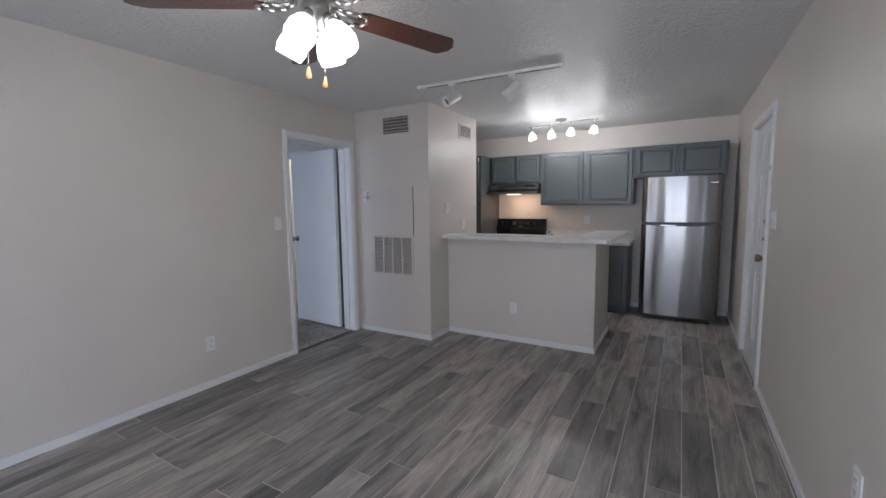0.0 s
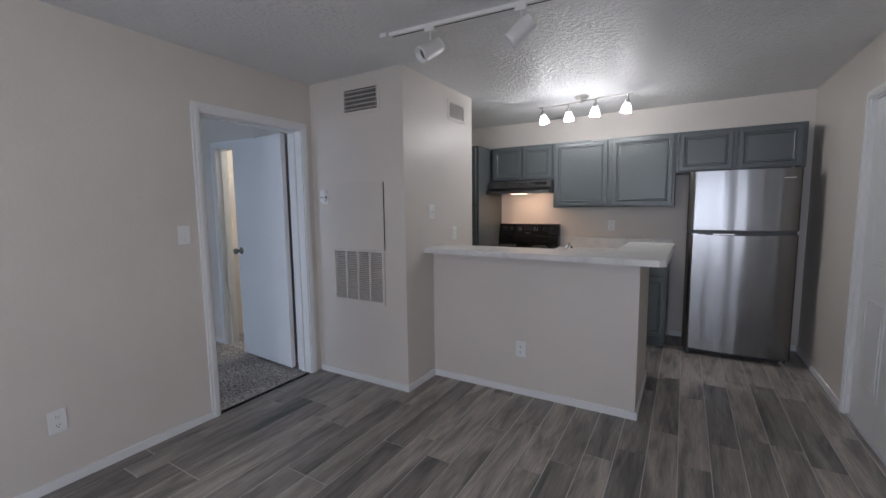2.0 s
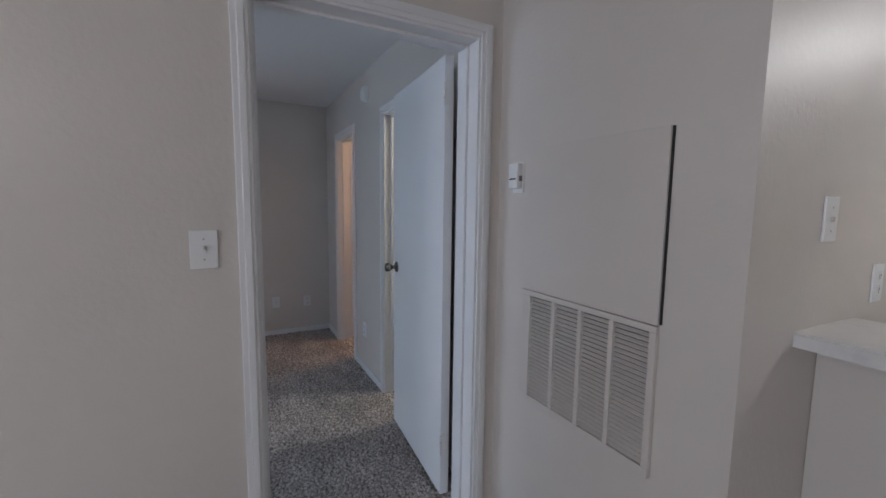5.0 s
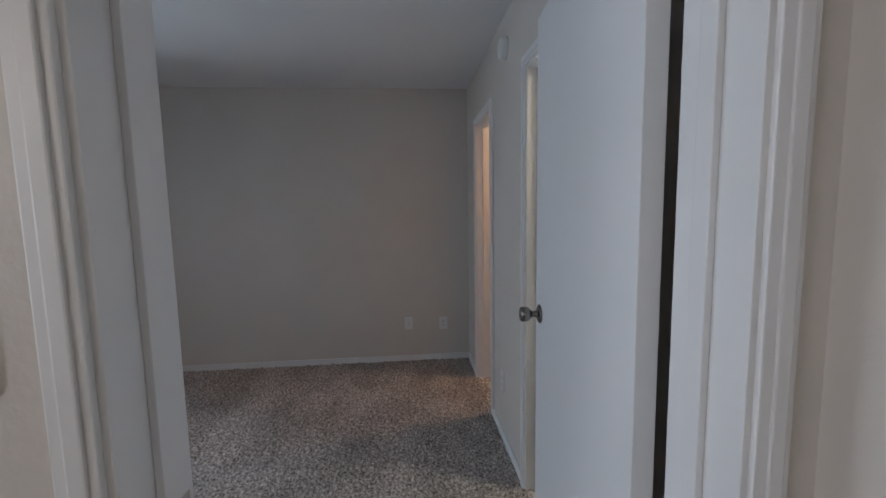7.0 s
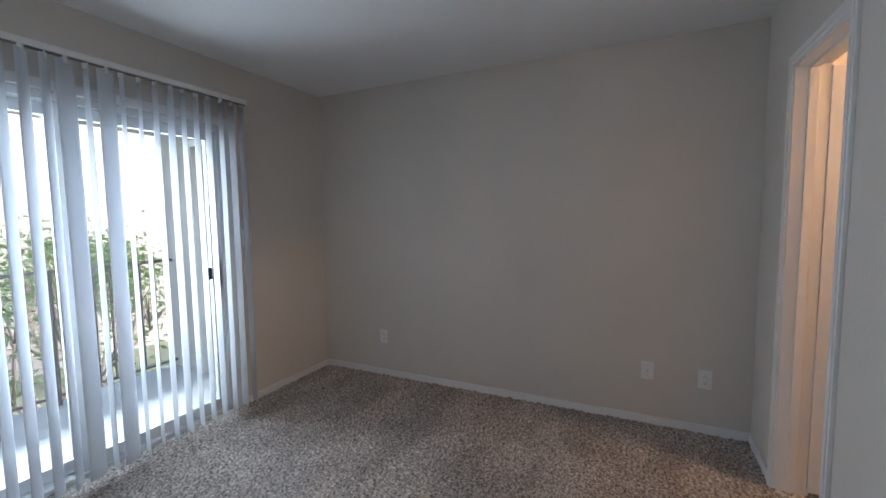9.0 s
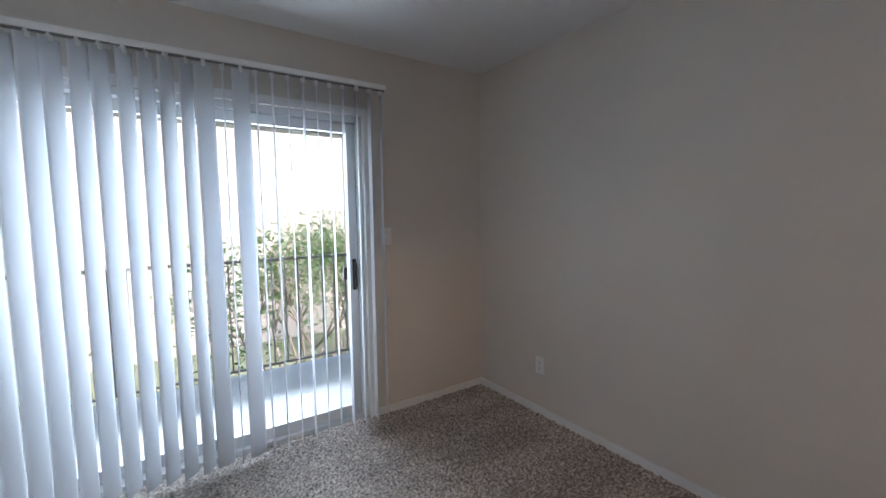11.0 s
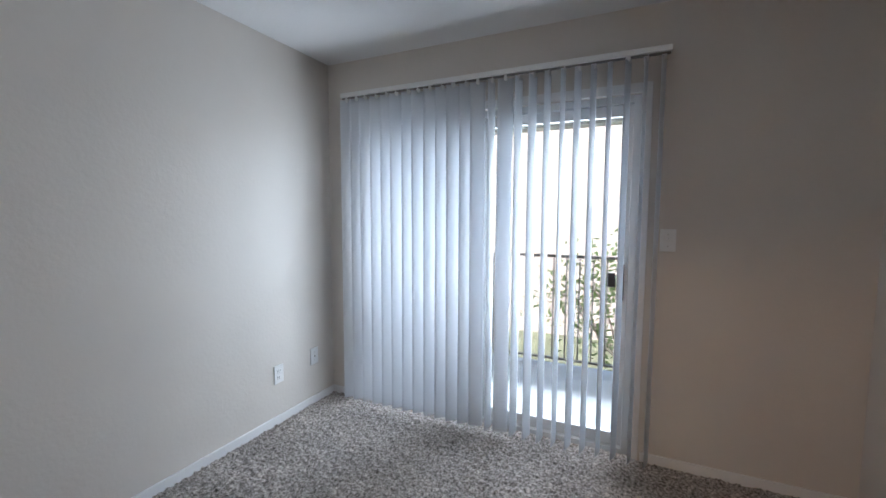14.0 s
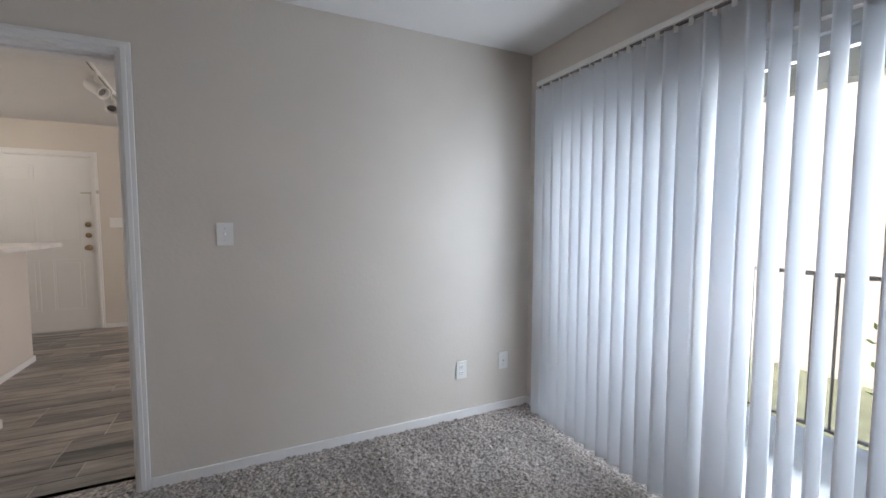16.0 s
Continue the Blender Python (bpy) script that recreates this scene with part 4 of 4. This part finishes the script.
for k in range(4):
    an = 15 + 90 * k
    ms_ = pose(FX, FY, CH - 0.262, 0, 0, an) @ pose(0.055, 0, 0, 0, -31, 0)
    bm = nbm()
    lathe(bm, [(0, 0.01), (0.02, 0.01), (0.024, -0.03), (0.0, -0.03)], ms_, 20)
    fit_ = part("lamp_holder", bm, M_NICKEL, fan)
    bm = nbm()
    lathe(bm, [(0.022, -0.028), (0.040, -0.05), (0.055, -0.085), (0.060, -0.12), (0.052, -0.155), (0.049, -0.154), (0.055, -0.12), (0.0, -0.06)], ms_, 28)
    part("shade", bm, M_SHADE, fit_, "glowing opal glass shade")
    lamp("fan_bulb", "POINT", ms_ @ Matrix.Translation((0, 0, -0.20)), 0.30, (1.0, 0.82, 0.62), 0.04)
for dx, dy, ln_ in ((-0.03, -0.02, 0.13), (0.03, 0.01, 0.17)):
    bm = nbm()
    for i in range(int(ln_ / 0.008)):
        lathe(bm, [(0, 0), (0.0025, 0.0025), (0, 0.005)], pose(FX + dx, FY + dy, CH - 0.315 - i * 0.008), 6)
    ch = part("pull_chain", bm, M_NICKEL, fan)
    bm = nbm()
    lathe(bm, [(0, 0), (0.004, -0.002), (0.006, -0.012), (0.011, -0.035), (0.009, -0.048), (0, -0.052)], pose(FX + dx, FY + dy, CH - 0.315 - ln_), 14)
    part("pull_knob", bm, M_PINE, ch, "small turned wooden pull")

# ---- lit rooms behind the bedroom ----
for nm, x, y, pw, col in (("closet_light", -2.4, 1.05, 2.6, (1.0, 0.55, 0.27)), ("bathroom_light", -0.95, 1.0, 2.6, (1.0, 0.86, 0.64))):
    lt = thing(nm, (x, y, CH), "plain round glass ceiling light, lit", "ceiling light")
    bm = nbm()
    lathe(bm, [(0, 0), (0.12, 0), (0.12, -0.015), (0, -0.015)], pose(x, y, CH), 28)
    part("base", bm, M_NICKEL, lt)
    bm = nbm()
    lathe(bm, [(0.11, -0.015), (0.105, -0.05), (0.07, -0.08), (0, -0.09)], pose(x, y, CH), 28)
    part("glass", bm, M_SHADE, lt)
    lamp(nm + "_bulb", "POINT", pose(x, y, CH - 0.16), pw, col, 0.06)
cs = thing("closet_shelf", (-2.45, 1.6, 1.65), "white closet shelf with a hanging rod", "shelf")
bm = nbm()
box(bm, BX0 + 0.002, 1.42, 1.68, -1.752, 1.748, 1.70, 0.002)
part("board", bm, M_TRIM, cs)
bm = nbm()
rod(bm, (BX0 + 0.001, 1.47, 1.62), (-1.751, 1.47, 1.62), 0.014)
part("hanging_rod", bm, M_NICKEL, cs)

# ---- sliding glass door ----
sd = thing("sliding_door", (-1.30, BY0 - 0.09, 0), "white-framed sliding glass door to the balcony", "sliding door")
YF0, YF1 = BY0 - 0.14, BY0 - 0.02
for nm, a in (("frame_side", (SL0, 0.0, SL0 + 0.035, SLT)), ("frame_side", (SL1 - 0.035, 0.0, SL1, SLT)), ("frame_head", (SL0 + 0.035, SLT - 0.04, SL1 - 0.035, SLT)),
              ("sill_track", (SL0 + 0.035, 0.0, SL1 - 0.035, 0.03))):
    bm = nbm()
    box(bm, a[0], YF0, a[1], a[2], YF1, a[3], 0.003)
    part(nm, bm, M_ALU, sd)
MIDX = -1.33
for nm, xa, xb, y in (("sliding_panel", SL0 + 0.036, MIDX + 0.03, BY0 - 0.065), ("fixed_panel", MIDX - 0.03, SL1 - 0.036, BY0 - 0.11)):
    s = 0.055
    bm = nbm()
    for a in ((xa, 0.031, xa + s, SLT - 0.041), (xb - s, 0.031, xb, SLT - 0.041), (xa + s, 0.031, xb - s, 0.10), (xa + s, SLT - 0.10, xb - s, SLT - 0.041)):
        box(bm, a[0], y - 0.016, a[1], a[2], y + 0.016, a[3], 0.003)
    pn = part(nm, bm, M_ALU, sd)
    bm = nbm()
    box(bm, xa + s - 0.004, y - 0.003, 0.096, xb - s + 0.004, y + 0.003, SLT - 0.096)
    g = part("pane", bm, M_GLASS, pn, "clear glass pane")
    g.visible_shadow = False
    if nm == "sliding_panel":
        bm = nbm()
        box(bm, xa + 0.016, y + 0.016, 0.87, xa + 0.04, y + 0.030, 1.07, 0.004)
        box(bm, xa + 0.02, y + 0.030, 0.89, xa + 0.034, y + 0.052, 1.05, 0.005)
        part("handle", bm, M_BLACKP, pn, "black pull handle")
        bm = nbm()
        box(bm, xa + 0.06, y + 0.004, 0.94, xa + 0.10, y + 0.020, 1.02, 0.003)
        part("latch_block", bm, M_BLACKP, pn)
bm = nbm()
for a in ((SL0 - 0.05, -0.004, SL0, SLT + 0.05), (SL1, -0.004, SL1 + 0.05, SLT + 0.05), (SL0, SLT, SL1, SLT + 0.05)):
    box(bm, a[0], BY0, a[1], a[2], BY0 + 0.012, a[3], 0.003)
part("casing", bm, M_TRIM, sd)

# ---- vertical blind ----
vb_ = thing("vertical_blind", (-1.32, BY0 + 0.06, 2.16), "white vinyl vertical blind, half its vanes turned open", "blind")
bm = nbm()
box(bm, -2.318, BY0 + 0.06, 2.128, -0.338, BY0 + 0.105, 2.157, 0.004)
part("headrail", bm, M_PLATE, vb_)
bm = nbm()
box(bm, -2.312, BY0 + 0.076, 2.1195, -0.345, BY0 + 0.092, 2.1275)
part("carrier_slot", bm, M_FILTER, vb_)
for x in (-2.1, -1.3, -0.55):
    bm = nbm()
    box(bm, x - 0.012, BY0, 2.15, x + 0.012, BY0 + 0.085, 2.165, 0.001)
    part("bracket", bm, M_PLATE, vb_)
NV, PITCH = 25, 0.0795
vane_z0, vane_z1 = 0.030, 2.108
bm = nbm()
nseg = 6
for i in range(nseg):
    u0, u1 = i / nseg * 2 - 1, (i + 1) / nseg * 2 - 1
    q = [bm.verts.new((0.0445 * u, 0.0045 * (1 - u * u), z)) for u, z in ((u0, vane_z0), (u1, vane_z0), (u1, vane_z1), (u0, vane_z1))]
    f = bm.faces.new(q)
    f.smooth = True
bmesh.ops.remove_doubles(bm, verts=bm.verts, dist=1e-5)
bmesh.ops.solidify(bm, geom=bm.faces[:], thickness=0.0009)
vme = bpy.data.meshes.new("vane")
bm.to_mesh(vme)
bm.free()
vme.materials.append(M_VANE)
bm = nbm()
box(bm, -0.009, -0.011, 2.095, 0.009, 0.011, 2.129)
cme = bpy.data.meshes.new("clip")
bm.to_mesh(cme)
bm.free()
cme.materials.append(M_PLATE)
rng = random.Random(4)
for i in range(NV):
    x = -0.375 - i * PITCH
    if i < 12:
        an = 44 + rng.uniform(-4, 4)
    elif i in (12, 14):
        an = 14 + rng.uniform(-3, 3)
    else:
        an = 77 + rng.uniform(-5, 5)
    o = new("vane", vme)
    o.parent = vb_
    o.matrix_basis = Matrix.Translation(Vector((x, BY0 + 0.083, 0)) - vb_.location) @ pose(0, 0, 0, rng.uniform(-0.15, 0.15), rng.uniform(-0.15, 0.15), an)
    c = new("clip", cme)
    c.parent = o

# ---- balcony ----
bm = nbm()
box(bm, -2.75, -4.62, -0.16, 0.2, BY0 - 0.151, -0.03, 0.01)
solid("balcony_slab", bm, M_CONC, "pale concrete balcony floor", "balcony", "structure")
bm = nbm()
box(bm, -2.9, -4.75, 2.28, 0.2, BY0 - 0.151, 2.45)
box(bm, -2.75, -4.72, 2.12, 0.2, -4.58, 2.28)
solid("balcony_ceiling", bm, M_STUCCO, "pale stucco balcony soffit with a beam", "ceiling", "structure")
wall("wall_balcony_west", "x", -2.75, -2.60, -4.62, BY0 - 0.151, 2.28, material=M_STUCCO, label="pale painted balcony side wall")
# unseen slab, added only to cut sun and sky at the living room window
bm = nbm()
box(bm, 0.6, -6.9, 2.28, XR + 0.15, YS - 0.151, 2.45)
solid("window_light_blocker", bm, M_STUCCO, "unseen slab added to shade the living room window", "overhang", "structure")
wall("wall_balcony_east", "x", 0.005, 0.15, -4.62, -4.46, 2.28, material=M_STUCCO, label="pale painted balcony corner post")
sdr = thing("storage_door", (-2.59, -3.72, -0.03), "white flush storage door on the balcony", "door")
bm = nbm()
box(bm, -2.60, -4.12, -0.02, -2.575, -3.36, 1.96, 0.003)
part("leaf", bm, M_STUCCO, sdr)
bm = nbm()
for a in ((-4.18, -0.03, -4.125, 2.02), (-3.355, -0.03, -3.30, 2.02), (-4.125, 1.965, -3.355, 2.02)):
    box(bm, -2.60, a[0], a[1], -2.57, a[2], a[3], 0.003)
part("frame", bm, M_TRIM, sdr)
rl = thing("balcony_railing", (-1.3, -4.52, -0.03), "dark bronze metal balcony railing with thin balusters", "railing")
for nm, z, h in (("top_rail", 0.985, 0.02), ("bottom_rail", 0.05, 0.015)):
    bm = nbm()
    box(bm, -2.60, -4.535, z - h, 0.005, -4.505, z + h * 0.2, 0.003)
    part(nm, bm, M_RAIL, rl)
for k in range(23):
    x = -2.55 + k * 0.112
    bm = nbm()
    box(bm, x - 0.006, -4.526, 0.05, x + 0.006, -4.514, 0.97)
    part("baluster", bm, M_RAIL, rl)
for x in (-1.72, -0.85):
    bm = nbm()
    box(bm, x - 0.014, -4.534, -0.03, x + 0.014, -4.506, 0.966, 0.002)
    part("post", bm, M_RAIL, rl)

# ---- outside ----
GZ = -2.75
bm = nbm()
v = [bm.verts.new(p) for p in ((-900, -900, GZ), (900, -900, GZ), (900, 900, GZ), (-900, 900, GZ))]
bm.faces.new(v)
solid("ground", bm, M_GRASS, "dry green lawn between the apartment houses", "ground", "structure")
hs = thing("apartment_building", (3.0, -15.5, GZ), "pale brick apartment building across the lawn", "building")
bm = nbm()
box(bm, -9.0, -22, GZ, 12, -15.0, 5.6)
part("wall", bm, M_BRICK, hs)
bm = nbm()
rv = [(-14.6, 5.6), (-18.5, 7.3), (-22.4, 5.6)]
a = [bm.verts.new((-9.4, y, z)) for y, z in rv]
b = [bm.verts.new((12.4, y, z)) for y, z in rv]
bm.faces.new(a)
bm.faces.new(b[::-1])
for i in range(3):
    j = (i + 1) % 3
    bm.faces.new((a[i], a[j], b[j], b[i]))
part("roof", bm, M_ROOF, hs)
for x in (7.2, 10.2):
    bm = nbm()
    box(bm, x - 0.65, -15.03, -0.9, x + 0.65, -14.98, 0.5, 0.01)
    w_ = part("window", bm, M_TRIM, hs)
    bm = nbm()
    box(bm, x - 0.55, -14.985, -0.8, x + 0.55, -14.972, 0.4)
    part("pane", bm, M_BLACK, w_)


def tree(name, base, height, crown_r, n_leaf, seed, label, spread=1.0):
    rg = random.Random(seed)
    root = thing(name, base, label, "tree", "trees beyond the balcony")
    bm = nbm()
    tips = []

    def limb(p, d, ln, r, depth):
        q = p + d * ln
        rod(bm, p, q, r, 7, r * 0.65)
        tips.append(q)
        if depth:
            for _ in range(3):
                e = (d + Vector((rg.uniform(-1, 1), rg.uniform(-1, 1), rg.uniform(-0.2, 0.7))) * 0.75 * spread).normalized()
                limb(q, e, ln * rg.uniform(0.55, 0.8), r * 0.6, depth - 1)
    for k in range(3):
        limb(Vector(base) + Vector((rg.uniform(-0.2, 0.2), rg.uniform(-0.2, 0.2), 0)), Vector((rg.uniform(-0.25, 0.25), rg.uniform(-0.25, 0.25), 1)).normalized(), height * 0.38, 0.05, 3)
    part("trunk", bm, M_BARK, root)
    vs, fs = [], []
    for _ in range(n_leaf):
        c = rg.choice(tips) + Vector((rg.gauss(0, 1), rg.gauss(0, 1), rg.gauss(0, 0.8))) * crown_r * 0.22
        a = Vector((rg.uniform(-1, 1), rg.uniform(-1, 1), rg.uniform(-1, 1))).normalized()
        b = a.orthogonal().normalized() * rg.uniform(0.018, 0.03)
        a = a * rg.uniform(0.035, 0.065)
        k = len(vs)
        vs += [tuple(c - a - root.location), tuple(c + b - root.location), tuple(c + a - root.location), tuple(c - b - root.location)]
        fs.append((k, k + 1, k + 2, k + 3))
    me = bpy.data.meshes.new("crown")
    me.from_pydata(vs, [], fs)
    me.materials.append(M_LEAF)
    o = new("crown", me)
    o.parent = root
    return root


tree("crape_myrtle", (-2.75, -6.6, GZ), 3.9, 1.3, 2600, 3, "slender multi-stemmed green tree beside the balcony")
tree("tree", (-7.5, -8.5, GZ), 6.5, 2.6, 16000, 8, "broad leafy green tree on the lawn")
tree("tree", (-5.2, -12.0, GZ), 3.6, 1.6, 9000, 12, "leafy green tree on the lawn")

# ---- carpet ----
bm = nbm()
box(bm, BX0 - 0.1, BY0 - 0.02, -0.12, -0.07, 1.80, -0.012)
solid("floor_bedroom", bm, M_CARPET, "bedroom floor slab under the carpet", "floor", "structure")
nx, ny = 300, 316
gx, gy = np.meshgrid(np.linspace(BX0 - 0.01, BX1 + 0.0, nx), np.linspace(BY0 - 0.02, BY1 + 0.13, ny), indexing="ij")
rs = np.random.RandomState(7)
h = rs.rand(nx, ny)
h = 0.6 * h + 0.4 * np.roll(h, 1, 0)
gz = -0.010 + 0.022 * h
jx, jy = rs.uniform(-0.004, 0.004, (nx, ny)), rs.uniform(-0.004, 0.004, (nx, ny))
co = np.stack([gx + jx, gy + jy, gz], -1).reshape(-1, 3)
ii = (np.arange(nx - 1)[:, None] * ny + np.arange(ny - 1)[None, :]).reshape(-1)
fa = np.stack([ii, ii + ny, ii + ny + 1, ii + 1], -1)
me = bpy.data.meshes.new("carpet")
me.from_pydata(co.tolist(), [], fa.tolist())
me.materials.append(M_CARPET)
me.polygons.foreach_set("use_smooth", [True] * len(me.polygons))
tagged(new("carpet", me), "speckled beige-brown frieze carpet covering the bedroom floor", "carpet", kind="stuff")
# strip of the same carpet in the doorway
bm = nbm()
box(bm, BX1, DO0 + 0.016, -0.012, -0.045, DO1 - 0.016, 0.008, 0.006)
solid("carpet_edge", bm, M_CARPET, "carpet edge ending in the bedroom doorway", "carpet", "structure")

# ---- wood-look plank floor ----
floor_ob = thing("floor", (1.8, -0.9, 0), "grey wood-look plank tile floor with pale grout", "floor", kind="structure")
bm = nbm()
box(bm, -0.06, YS - 0.1, -0.12, XR + 0.1, YB + 0.1, -0.0025)
part("grout", bm, M_GROUT, floor_ob, "pale grout bed between the planks")
PW, PL, GR = 0.1535, 0.915, 0.005
plank_meshes = {}


def plank_mesh(w, l):
    key = (round(w, 3), round(l, 3))
    if key not in plank_meshes:
        bm = nbm()
        c = 0.0012
        lo = [bm.verts.new(p) for p in ((-w / 2, -l / 2, -0.008), (w / 2, -l / 2, -0.008), (w / 2, l / 2, -0.008), (-w / 2, l / 2, -0.008))]
        md = [bm.verts.new((p.co.x, p.co.y, -c)) for p in lo]
        hi = [bm.verts.new((p.co.x * (1 - 2 * c / w), p.co.y * (1 - 2 * c / l), 0)) for p in lo]
        bm.faces.new(hi)
        for i in range(4):
            j = (i + 1) % 4
            bm.faces.new((lo[i], lo[j], md[j], md[i]))
            bm.faces.new((md[i], md[j], hi[j], hi[i]))
        me = bpy.data.meshes.new("plank")
        bm.to_mesh(me)
        bm.free()
        me.materials.append(M_TILE)
        plank_meshes[key] = me
    return plank_meshes[key]


rp = random.Random(11)
x = -0.04
while x < XR + 0.02:
    w = PW - GR
    y = YS - 0.05 - rp.choice((0.15, 0.3, 0.45, 0.6, 0.75)) + 0.0
    first = True
    while y < YB + 0.05:
        y0, y1 = max(y, YS - 0.05), min(y + PL, YB + 0.05)
        if y1 - y0 > 0.05:
            o = new("plank", plank_mesh(w, y1 - y0 - GR))
            o.parent = floor_ob
            o.location = Vector((x + w / 2, (y0 + y1) / 2, 0)) - floor_ob.location
        y += PL
    x += PW
